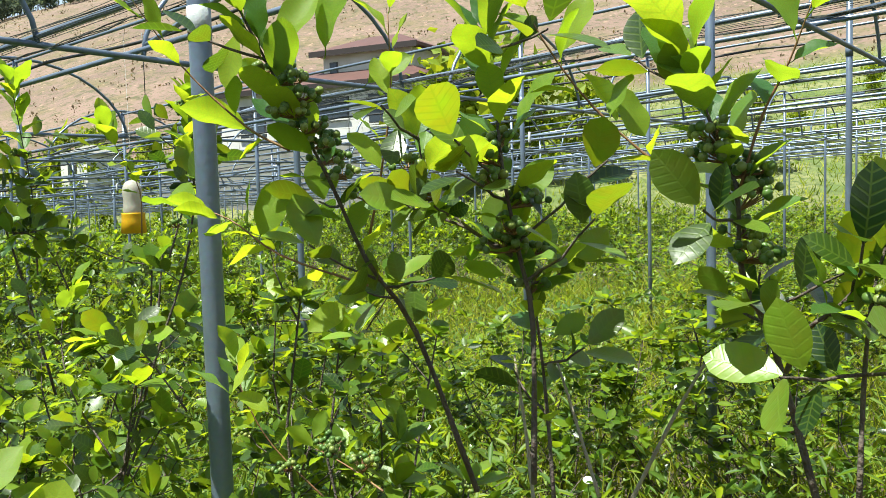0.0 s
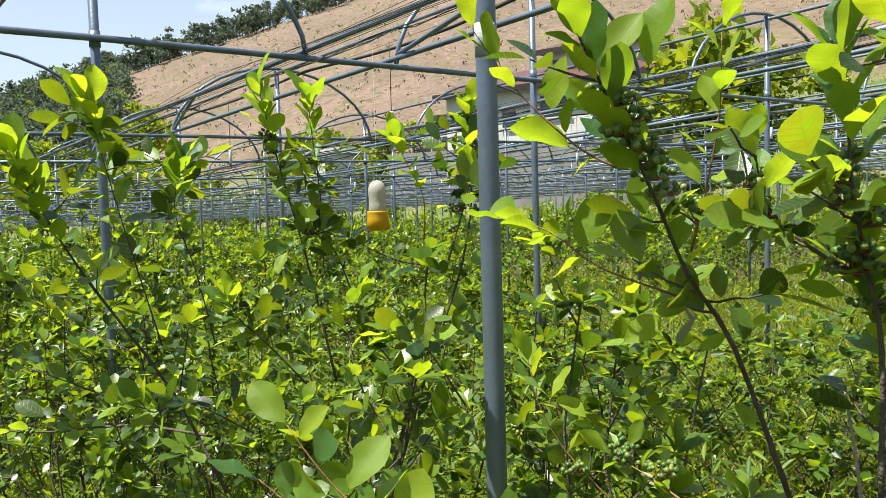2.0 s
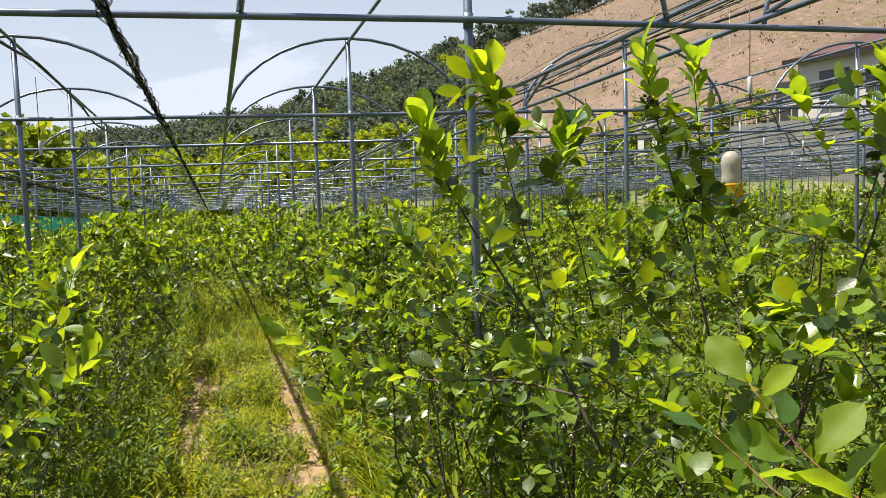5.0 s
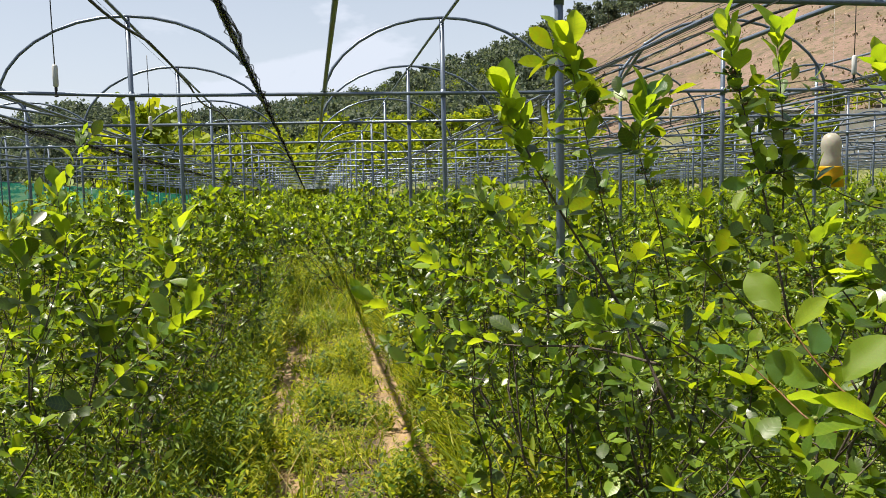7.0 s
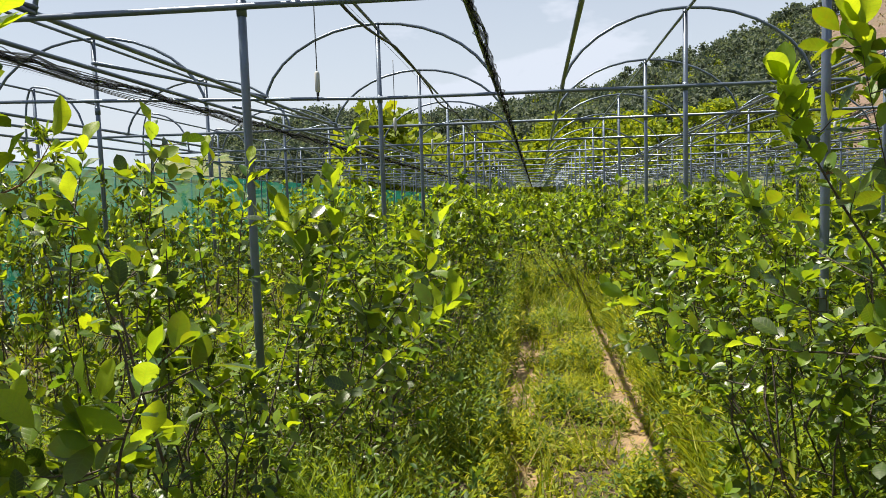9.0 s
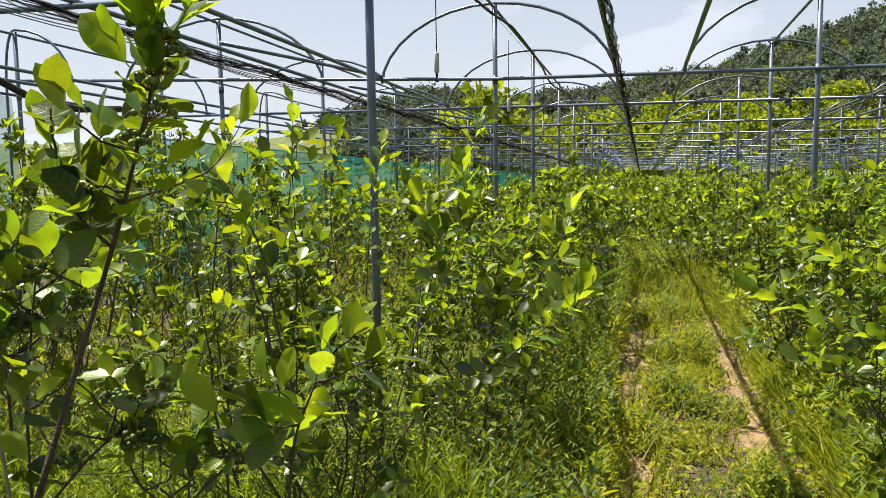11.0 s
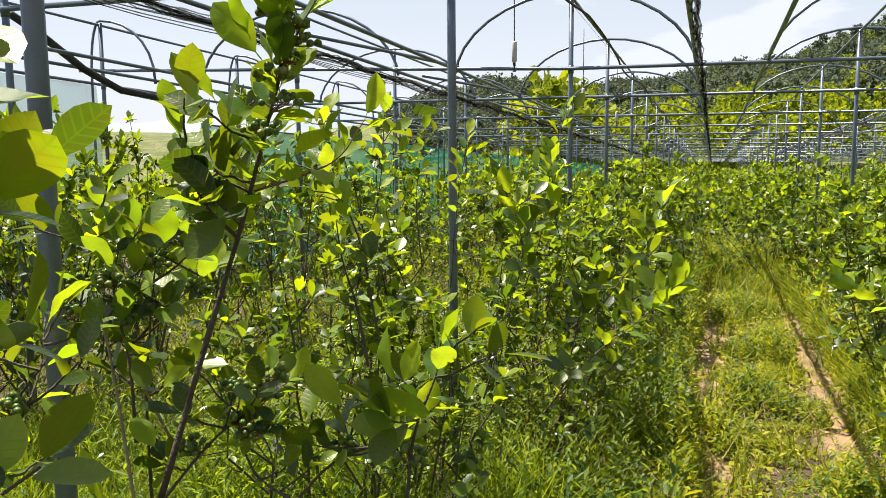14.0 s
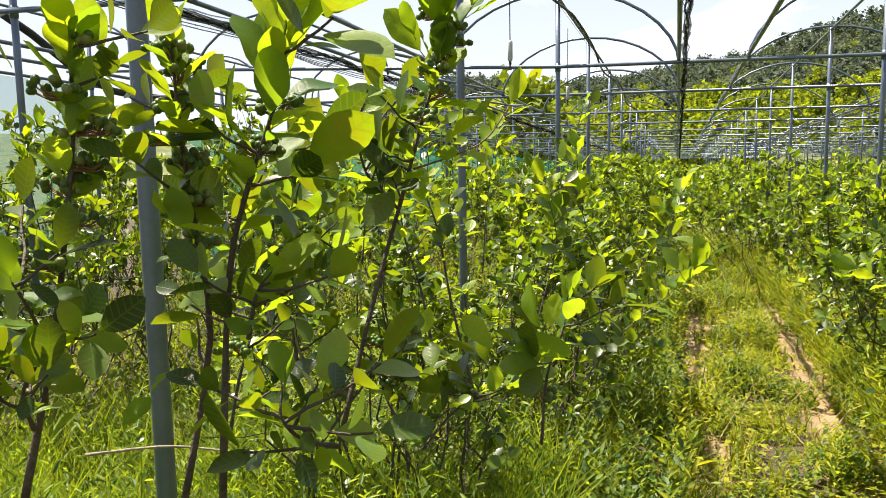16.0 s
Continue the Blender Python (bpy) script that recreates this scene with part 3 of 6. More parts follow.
def shoot_leaves(pts, count, size, gen, first=0.25, rise=0.75):
    """Leaf poses round a shoot, spiralling, thickest and most upright at its tip."""
    t = first + (1 - first) * np.linspace(0, 1, count) ** 0.8
    s = np.linspace(0, 1, len(pts))
    at = np.stack([np.interp(t, s, pts[:, k]) for k in range(3)], -1)
    tang = np.stack([np.interp(t, s, np.gradient(pts[:, k])) for k in range(3)], -1)
    tang /= np.linalg.norm(tang, axis=1)[:, None] + 1e-9
    ang = np.arange(count) * 2.4 + gen.uniform(0, 6.3) + gen.normal(0, 0.3, count)
    ref = np.where(np.abs(tang[:, 2:]) < 0.9, np.array([[0.0, 0, 1]]), np.array([[1.0, 0, 0]]))
    u = np.cross(tang, ref)
    u /= np.linalg.norm(u, axis=1)[:, None] + 1e-9
    v = np.cross(tang, u)
    out = u * np.cos(ang)[:, None] + v * np.sin(ang)[:, None]
    up = (rise * t ** 2 + 0.15)[:, None]
    along = out * (1.05 - 0.6 * t[:, None]) + tang * up + np.array([0, 0, 0.12]) + gen.normal(0, 0.15, (count, 3))
    face = tang * 1.0 - out * 0.25 + np.array([0, 0, 0.9]) + gen.normal(0, 0.35, (count, 3))
    return bases(at, along, face, size * gen.uniform(0.65, 1.15, count) * (0.60 + 0.58 * t))


def berry_bunch(at, gen, n, spread=0.022, r=0.0052):
    d = gen.normal(0, 1, (n, 3))
    d /= np.linalg.norm(d, axis=1)[:, None]
    d[:, 2] = np.abs(d[:, 2]) * 0.7
    c = np.asarray(at) + d * spread * gen.uniform(0.75, 1.25, (n, 1))
    m = np.zeros((n, 4, 4))
    s = r * gen.uniform(0.8, 1.15, n)
    for k in range(3):
        m[:, k, k] = s
    m[:, :3, 3], m[:, 3, 3] = c, 1
    return m


def rosettes(at, axis, k, size, low, high, gen):
    """Leaf poses of rosettes, k leaves each: at and axis per rosette, leaves raised by low to high radians."""
    n = len(at)
    ref = np.where(np.abs(axis[:, 2:]) < 0.9, np.array([[0.0, 0, 1]]), np.array([[1.0, 0, 0]]))
    u = np.cross(axis, ref)
    u /= np.linalg.norm(u, axis=1)[:, None] + 1e-9
    v = np.cross(axis, u)
    out = []
    start = gen.uniform(0, 6.283, n)
    for q in range(k):
        ang = start + q * 2.4 + gen.normal(0, 0.25, n)
        ring = u * np.cos(ang)[:, None] + v * np.sin(ang)[:, None]
        el = gen.uniform(low, high, n)[:, None]
        along = ring * np.cos(el) + axis * np.sin(el)
        face = axis * np.cos(el) - ring * np.sin(el) + np.array([0, 0, 0.35]) + gen.normal(0, 0.30, (n, 3))
        root = at - axis * (0.012 * q / k)
        out.append(bases(root, along, face, size * gen.uniform(0.45, 1.25, n)))
    return np.concatenate(out)


def bush_meshes(seed, stems, form, laterals, spurs, berry, height, width, bunches=10, big=1.0, sides=4, leaves=5, bare=0.30):
    """Wood, leaf, young tip and berry meshes of one open, sprawling bush: bare below, leafy towards its shoot tips."""
    gen = np.random.default_rng(seed)
    wood, spot, tips = [], [], []
    for s in range(stems):
        a = s * 6.283 / stems + gen.uniform(-0.5, 0.5)
        reach = width * gen.uniform(0.10, 1.05)
        h = height * gen.uniform(0.62, 1.04) * (1 - 0.36 * (reach / width) ** 2)
        ca, sa = math.cos(a), math.sin(a)
        pts = curve_points((ca * 0.07, sa * 0.07, 0), (ca * reach, sa * reach, h), (ca * reach * 0.34 + gen.normal(0, 0.07), sa * reach * 0.34 + gen.normal(0, 0.07), -0.14), 8, gen, 0.07)
        wood.append(tube(pts, np.linspace(0.0092, 0.0022, 8), sides, False))
        tips.append((pts[-1], pts[-1] - pts[-2]))
        for q in range(laterals):
            t = 0.34 + 0.64 * (q + gen.uniform(0, 1)) / laterals
            at = np.array([np.interp(t, np.linspace(0, 1, 8), pts[:, k]) for k in range(3)])
            b = a + gen.normal(0, 1.1) if t < 0.7 else gen.uniform(0, 6.283)
            ln = gen.uniform(0.10, 0.52) * (1.25 - 0.7 * t)
            el = gen.uniform(-0.05, 1.15)
            d = np.array([math.cos(b) * math.cos(el), math.sin(b) * math.cos(el), math.sin(el)])
            tw = curve_points(at, at + d * ln, (0, 0, -0.12 * ln), 4, gen, 0.01)
            wood.append(tube(tw, np.linspace(0.0032, 0.0013, 4), 3, False))
            tips.append((tw[-1], tw[-1] - tw[-2] + np.array([0, 0, 0.04])))
            for f in np.linspace(0.2, 0.85, spurs) + gen.normal(0, 0.07, spurs):
                c = np.array([np.interp(f, np.linspace(0, 1, 4), tw[:, k]) for k in range(3)])
                spot.append((c + gen.normal(0, 0.014, 3), d * 0.4 + gen.normal(0, 0.6, 3) + np.array([0, 0, 0.5])))
        for f in (0.42, 0.55, 0.66, 0.77, 0.88):
            c = np.array([np.interp(f, np.linspace(0, 1, 8), pts[:, k]) for k in range(3)])
            spot.append((c + gen.normal(0, 0.012, 3), gen.normal(0, 0.6, 3) + np.array([ca * 0.4, sa * 0.4, 0.5])))
    unit = lambda rows: np.array([r[1] / np.linalg.norm(r[1]) for r in rows])
    spot = [r for r in spot if gen.random() < 1.5 * r[0][2] / height - bare]
    tips = [r for r in tips if gen.random() < 1.9 * r[0][2] / height - 0.8 * bare]
    at, ax = np.array([r[0] for r in spot]), unit(spot)
    tip, tax = np.array([r[0] for r in tips]), unit(tips)
    old = [rosettes(at, ax, leaves, 0.050 * big, -0.45, 0.85, gen), rosettes(tip, tax, 3, 0.064 * big, -0.2, 0.6, gen)]
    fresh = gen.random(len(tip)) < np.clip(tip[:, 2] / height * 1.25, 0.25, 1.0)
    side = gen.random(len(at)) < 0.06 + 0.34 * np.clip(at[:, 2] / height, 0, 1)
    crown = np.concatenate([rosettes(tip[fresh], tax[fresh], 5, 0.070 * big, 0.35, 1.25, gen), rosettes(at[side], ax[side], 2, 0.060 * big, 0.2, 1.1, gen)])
    out = {"stems": mesh("stems", *join(wood), BARK)}
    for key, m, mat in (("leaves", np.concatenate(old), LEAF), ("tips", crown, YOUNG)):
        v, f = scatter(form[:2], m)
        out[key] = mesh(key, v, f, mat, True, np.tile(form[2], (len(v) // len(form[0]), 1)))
    if berry is not None:
        at = tip[gen.permutation(len(tip))[:bunches]] - np.array([0, 0, 0.015])
        out["berries"] = mesh("berries", *scatter(berry, np.concatenate([berry_bunch(p, gen, gen.integers(9, 17)) for p in at])), BERRY)
    return out


OCTA = (np.array([(1.0, 0, 0), (0, 1, 0), (-1, 0, 0), (0, -1, 0), (0, 0, 1), (0, 0, -1)]), np.array([(0, 1, 4), (1, 2, 4), (2, 3, 4), (3, 0, 4), (1, 0, 5), (2, 1, 5), (3, 2, 5), (0, 3, 5)]))
NEAR_BUSHES = [bush_meshes(20 + k, 11, LEAF_BUSH, 8, 3, BALL_LOW, 1.74, 0.82, 60, 1.04, 5, 5, 0.36) for k in range(4)]
MID_BUSHES = [bush_meshes(40 + k, 12, LEAF_MID, 9, 4, OCTA, 1.66, 0.90, 24, 1.10, 3, 5, 0.14) for k in range(4)]
FAR_BUSHES = [bush_meshes(60 + k, 9, LEAF_FAR, 7, 3, None, 1.58, 0.98, 0, 1.5, 3, 3, 0.12) for k in range(4)]


def bush(data, m, label):
    b = new("chokeberry_bush")
    b.matrix_basis = m
    tagged(b, label, "bush", "rows of chokeberry bushes")
    part("branchwork", data["stems"], b, "grey-brown woody branches")
    tagged(part("foliage", data["leaves"], b, "glossy dark green foliage"), kind="stuff")
    tagged(part("young_foliage", data["tips"], b, "light yellow-green young leaves"), kind="stuff")
    if "berries" in data:
        tagged(part("fruit", data["berries"], b, "unripe green berry bunches"), kind="stuff")
    return b


def arrays(me):
    v = np.empty(len(me.vertices) * 3, np.float32)
    me.vertices.foreach_get("co", v)
    f = np.empty(len(me.loops), np.int32)
    me.loops.foreach_get("vertex_index", f)
    return v.reshape(-1, 3), f.reshape(-1, 4)


gen = np.random.default_rng(11)
spots = []
for j in range(-3, 11):
    cy = BAY0 + PITCH * j
    for q in range(50):
        x = 1.9 - 1.0 * q + gen.uniform(-0.12, 0.12)
        y = cy + gen.uniform(-0.14, 0.14) - (0.28 if j == 0 and x < -11 else 0.0)
        if j == -1 and -7.5 < x < -2.4:
            y += 0.24
        if j == -1 and x < -4:
            y += min(0.40, 0.05 * (-4 - x)) * gen.uniform(0.3, 1.2)
        if j == 0 and x < -11:
            y -= min(0.30, 0.06 * (-11 - x)) * gen.uniform(0.3, 1.2)
        if j == 0 and -11 < x < -3.8:
            y += 0.22
        turn, size, tall = gen.uniform(0, 360), gen.uniform(0.82, 1.10), gen.uniform(0.86, 1.10)
        lean = gen.normal(0, 5, 2)
        pick = int(gen.integers(0, 4))
        if (j == 0 and -1.05 < x < 1.2) or (j == -1 and -2.15 < x < 1.3) or (j == -2 and -1.6 < x):
            continue
        if j > 4 and q > 34:
            continue
        if j >= 1:
            f = min(1.0, max(0.0, (-x - 3) / 6))
            tall *= (0.74 + 0.24 * f) if j == 1 else 0.56 + 0.39 * f
            if j >= 2 and gen.random() < 0.35 - 0.2 * f:
                continue
        if j <= -2:
            tall *= 1.26 if x > -9.5 else 1.0
        tall *= 1 + 0.02 * min(14.0, max(0.0, -x - 3.5))
        m = pose(x, y, ground_z(x, y) - 0.01, lean[0], lean[1], turn) @ Matrix.Diagonal((size, size, size * tall, 1))
        spots.append((math.hypot(x, y), pick, m))
for x, y, tall in ((-1.75, 1.75, 0.80), (-3.1, 1.0, 0.90), (-2.75, -1.45, 0.92), (-0.75, 1.60, 0.56), (0.35, 1.55, 0.6)):
    spots.append((1.0, len(spots) % 4, pose(x, y, ground_z(x, y), 0, 0, 70 * x) @ Matrix.Diagonal((0.86, 0.86, tall, 1))))
spots.sort(key=lambda s: s[0])
for r, pick, m in spots[:290]:
    kind = NEAR_BUSHES if r < 3.4 else MID_BUSHES if r < 9.5 else FAR_BUSHES
    bush(kind[pick], m, "leafy chokeberry bush with green berries in weeds" if r < 10 else "leafy green chokeberry bush in a row")
hedge_tips, hedge_leaf = [], []
for k in range(4):
    ms = np.array([np.array(m) for r, pick, m in spots[290:] if pick == k])
    hedge_leaf.append(scatter(arrays(FAR_BUSHES[k]["leaves"]), ms))
    hedge_tips.append(scatter(arrays(FAR_BUSHES[k]["tips"]), ms))
tagged(part("far_bush_foliage", mesh("far_bush_foliage", *join(hedge_leaf), LEAF)), "far rows of green chokeberry bushes", "bushes", "", "stuff")
tagged(part("far_bush_tips", mesh("far_bush_tips", *join(hedge_tips), YOUNG)), "light young leaves of the far bushes", "bushes", "", "stuff")


# grass and weeds
def blades(at, height, lean, width, segs=2, g=None):
    """Tapered bent blades: verts and quads."""
    n = len(at)
    a = g.uniform(0, 6.283, n)
    side = np.stack([np.cos(a), np.sin(a), 0 * a], -1)
    b = g.uniform(0, 6.283, n)
    over = np.stack([np.cos(b), np.sin(b), 0 * b], -1) * (lean * g.uniform(0.3, 1.5, n))[:, None]
    rows = []
    for k in range(segs + 1):
        t = k / segs
        c = at + over * (t * t * height)[:, None] + np.stack([0 * a, 0 * a, height * t * (1 - 0.25 * t * lean)], -1)
        w = width * (1 - 0.92 * t ** 1.5)
        rows += [c - side * w[:, None], c + side * w[:, None]]
    verts = np.stack(rows, 1)
    per = 2 * (segs + 1)
    base = (np.arange(n) * per)[:, None, None]
    quad = np.array([[2 * k, 2 * k + 1, 2 * k + 3, 2 * k + 2] for k in range(segs)])
    return verts.reshape(-1, 3), (base + quad[None]).reshape(-1, 4)


LANCE = (HEX * np.array([0.46, 1.0, 1.0]), LEAF_MID[1])
LANCE_FAR = (KITE * np.array([0.55, 1.0, 1.0]), LEAF_FAR[1])


def sow(n, x0, x1, y0, y1, g):
    """Places thinning with distance."""
    x = x0 + (x1 - x0) * g.random(n) ** 1.7
    y = g.uniform(y0, y1, n)
    return x, y


def lay(x, y):
    return np.stack([x, y, land(x, y) - 0.01], -1)


def bare_strip(x, y):
    """The two trodden soil strips of the open alley, broken by plants."""
    wander = 0.04 * np.sin(x * 1.3) + 0.03 * np.sin(x * 3.7) + 0.02 * np.sin(x * 11)
    worn = 0.55 + 0.45 * np.sin(x * 2.3 + 1.0) * np.sin(x * 0.83) + 0.3 * np.sin(x * 7.1 + y * 9)
    reach = np.clip(1.25 - np.abs(x + 8.0) / 3.2, 0.0, 1.0)
    right = np.abs(y - 0.60 - 0.5 * wander) < 0.12 * np.clip(worn + 0.45, 0.25, 1) * reach
    left = np.abs(y + 0.20 - wander) < 0.14 * np.clip(1.15 - worn, 0.1, 1) * (0.3 + 0.7 * reach)
    return right | left


g = np.random.default_rng(77)
x, y = sow(85000, 1.0, -30, -7.0, 14, g)
keep = ~(bare_strip(x, y) & (g.random(len(x)) < 0.9))
x, y = x[keep], y[keep]
alley = (np.abs(y - 0.20) < 0.55)
thin = ~(alley & (g.random(len(x)) < 0.8))
x, y, alley = x[thin], y[thin], alley[thin]
h = np.where(alley, g.uniform(0.03, 0.16, len(x)), g.uniform(0.12, 0.48, len(x)))
h = np.where(y > 1.9, h * 1.5, h)
ax, ay = sow(16000, -0.6, -22, -0.85, 0.95, g)
patch = np.sin(ax * 2.1 + 3 * ay) * np.sin(ay * 5.3 + 1.7 * ax) + 0.6 * np.sin(ax * 5.7 - ay * 8.1)
verge = g.random(12000)
ax, ay = np.concatenate([ax, -1.5 - 14 * verge]), np.concatenate([ay, 0.76 + 0.45 * g.random(12000)])
patch = np.concatenate([patch, np.full(12000, 1.1)])
ok = ~(bare_strip(ax, ay) & (g.random(len(ax)) < 0.88)) & (patch > -0.1 + 0.3 * g.normal(0, 1, len(ax)))
tuft_h = 0.05 + 0.24 * np.clip(patch[ok] + 0.3, 0, 1.4) * g.random(ok.sum())
x, y, h = np.concatenate([x, ax[ok]]), np.concatenate([y, ay[ok]]), np.concatenate([h, tuft_h * (1 + 0.06 * np.clip(-ax[ok] - 4, 0, 16)) + g.uniform(0, 0.06, ok.sum())])
tagged(part("grass", mesh("grass", *blades(lay(x, y), h, 0.6, 0.0048 * g.uniform(0.6, 1.5, len(x)) * (1 + 0.05 * np.abs(x)), 2, g), GRASS, False)), "yellow-green grass under and between the rows", "grass", "", "stuff")

x, y = sow(60000, 0.5, -20, -1.1, 1.1, g)
near = bare_strip(x, y) & (g.random(len(x)) < 0.55) | (g.random(len(x)) < 0.13)
x, y = x[near], y[near]
flat = lay(x, y) + np.array([0, 0, 0.012])
tagged(part("straw", mesh("straw", *blades(flat, g.uniform(0.02, 0.06, len(x)), 3.2, g.uniform(0.0018, 0.0050, len(x)), 1, g), STRAW, False)), "dry straw strewn on the alley ground", "straw", "", "stuff")

x, y = sow(3500, 0.3, -22, -0.95, 1.05, g)
keep = np.sin(x * 1.1 + 4 * y) + 0.7 * np.sin(x * 3.3 - 5 * y) > 0.4 + 0.5 * g.normal(0, 1, len(x))
x, y = x[keep], y[keep]
tagged(part("dry_grass", mesh("dry_grass", *blades(lay(x, y), g.uniform(0.04, 0.40, len(x)), 0.9, 0.0036 * g.uniform(0.5, 1.4, len(x)), 2, g), STRAW, False)), "yellow dry grass standing in the alley", "grass", "", "stuff")

x, y = g.uniform(0.6, 7.0, 22000), g.uniform(-6.4, 12.0, 22000)
tagged(part("headland_grass", mesh("headland_grass", *blades(lay(x, y), g.uniform(0.06, 0.30, len(x)), 0.7, g.uniform(0.004, 0.010, len(x)), 1, g), GRASS, False)), "rough grass at the head of the rows", "grass", "", "stuff")

# broad-leaved weeds: leafy stalks, finer near the camera's stand

def weeds(name, x, y, form, label, mat=None, spread=1.0, low=(0.15, 0.55), count=12):
    """Leafy stalks: leaves in a spiral, smaller towards the top."""
    root = lay(x, y)
    open_strip = (y > -0.33) & (y < 0.74) & (x > -14)
    lush = np.clip(np.sin(x * 2.9 + 1.7 * y) * np.sin(y * 5.9 - 1.3 * x) + 0.5 * np.sin(x * 7.3 - 3 * y), 0, 1.2)
    tall = np.where(open_strip, g.uniform(0.03, 0.09, len(x)) + 0.20 * lush, g.uniform(*low, len(x)))
    tall = np.where(y > 1.9, tall * 1.45, tall)
    sway = np.stack([g.normal(0, 0.12, len(x)), g.normal(0, 0.12, len(x)), np.ones(len(x))], -1)
    mats = []
    for k in range(count):
        t = 0.12 + 0.88 * k / (count - 1)
        ang = k * 2.4 + g.uniform(0, 6.3, len(x))
        out = np.stack([np.cos(ang), np.sin(ang), g.uniform(0.2, 1.3, len(x))], -1)
        size = spread * (0.026 + 0.115 * tall) * (1.2 - 0.5 * t) * g.uniform(0.7, 1.3, len(x))
        mats.append(bases(root + sway * (tall * t)[:, None], out, np.array([[0, 0, 1.0]]) + g.normal(0, 0.35, (len(x), 3)), size))
    tagged(part(name, mesh(name, *scatter(form[:2], np.concatenate(mats)), mat or WEED)), label, "weeds", "", "stuff")


x, y = sow(7500, 0.8, -9, -4.5, 6, g)
keep = ~bare_strip(x, y)
weeds("weeds", x[keep], y[keep], LANCE, "leafy green weeds growing between the bushes", None, 0.72)
x, y = 0.8 - 6.8 * g.random(5000), np.where(g.random(5000) < 0.62, g.uniform(0.92, 2.5, 5000), g.uniform(-2.6, -0.95, 5000))
weeds("row_weeds", x, y, LANCE, "tall light green weeds at the feet of the bushes", WEED, 0.62, (0.16, 0.66), 14)
x, y = 0.9 - 7.4 * g.random(52000) ** 1.15, np.where(g.random(52000) < 0.5, g.uniform(0.85, 3.0, 52000), g.uniform(-3.6, -0.75, 52000))
x = np.where(y < 0, 0.9 - (0.9 - x) * 0.62, x)
thick = np.sin(x * 2.7 + y) * np.sin(y * 3.9 - x) + 0.5 * np.sin(x * 7.7) * np.sin(y * 8.3) > -0.45 + 0.3 * g.normal(0, 1, 52000)
x, y = x[thick], y[thick]
tagged(part("tall_grass", mesh("tall_grass", *blades(lay(x, y), g.uniform(0.16, 0.62, len(x)), 0.5, g.uniform(0.0020, 0.0052, len(x)), 2, g), LIME_GRASS, False)), "tall sunlit lime green grass between the bushes", "grass", "", "stuff")
x, y = -3.0 - 8 * g.random(900) ** 1.2, -0.36 - 0.50 * g.random(900)
clump = np.sin(x * 1.9) + 0.6 * np.sin(x * 5.1 + 1) > -0.5
weeds("verge_weeds", x[clump], y[clump], LEAF_MID, "lush dark green weeds at the edge of the alley", CLOVER, 0.62, (0.12, 0.46))
x, y = sow(12000, -0.7, -17, -0.36, 1.05, g)
patch = np.sin(x * 1.7 + 2 * y) * np.sin(y * 4.3 + 2.7 * x) + 0.6 * np.sin(x * 4.7 - y * 6.1) + 0.35 * np.sin(x * 13 + y * 9)
keep = ~(bare_strip(x, y) & (g.random(len(x)) < 0.90)) & (patch > -0.25 + 0.3 * g.normal(0, 1, len(x)))
x, y, patch = x[keep], y[keep], patch[keep]
dark = g.random(len(x)) < 0.30 + 0.35 * np.sin(x * 3.1 + y * 2)
weeds("alley_clover", x[dark], y[dark], LEAF_MID, "low dark green clover and weeds in the alley", CLOVER, 0.75)
weeds("alley_weeds", x[~dark], y[~dark], LANCE, "low yellow-green weeds in the alley", ALLEY_WEED, 1.05)
x, y = sow(16000, -2.5, -16, -0.50, 1.0, g)
clump = np.sin(x * 4.1 + 2.3 * y) * np.sin(y * 7.9 - 2.1 * x) + 0.6 * np.sin(x * 9.7 + 4 * y) * np.sin(y * 15 - 3 * x)
keep = ~(bare_strip(x, y) & (g.random(len(x)) < 0.85)) & (clump > -0.1 + 0.25 * g.normal(0, 1, len(x)))
x, y = x[keep], y[keep]
spin = g.uniform(0, 6.283, len(x))
low = bases(lay(x, y) + np.stack([0 * x, 0 * x, g.uniform(0.02, 0.09, len(x))], -1), np.stack([np.cos(spin), np.sin(spin), g.uniform(-0.1, 0.6, len(x))], -1), np.array([[0, 0, 1.0]]) + g.normal(0, 0.3, (len(x), 3)), g.uniform(0.02, 0.055, len(x)))
tagged(part("ground_leaves", mesh("ground_leaves", *scatter(LEAF_FAR[:2], low), ALLEY_WEED)), "low yellow-green leaves carpeting the alley", "weeds", "", "stuff")
x, y = sow(1500, -10, -30, -0.75, 0.75, g)
weeds("alley_tall_weeds", x, y, LANCE_FAR, "taller weeds between the far bushes")
x, y = sow(9000, -3, -40, -6.6, 28, g)
keep = ~bare_strip(x, y)
weeds("far_weeds", x[keep], y[keep], LANCE_FAR, "tall green weeds of the far field")

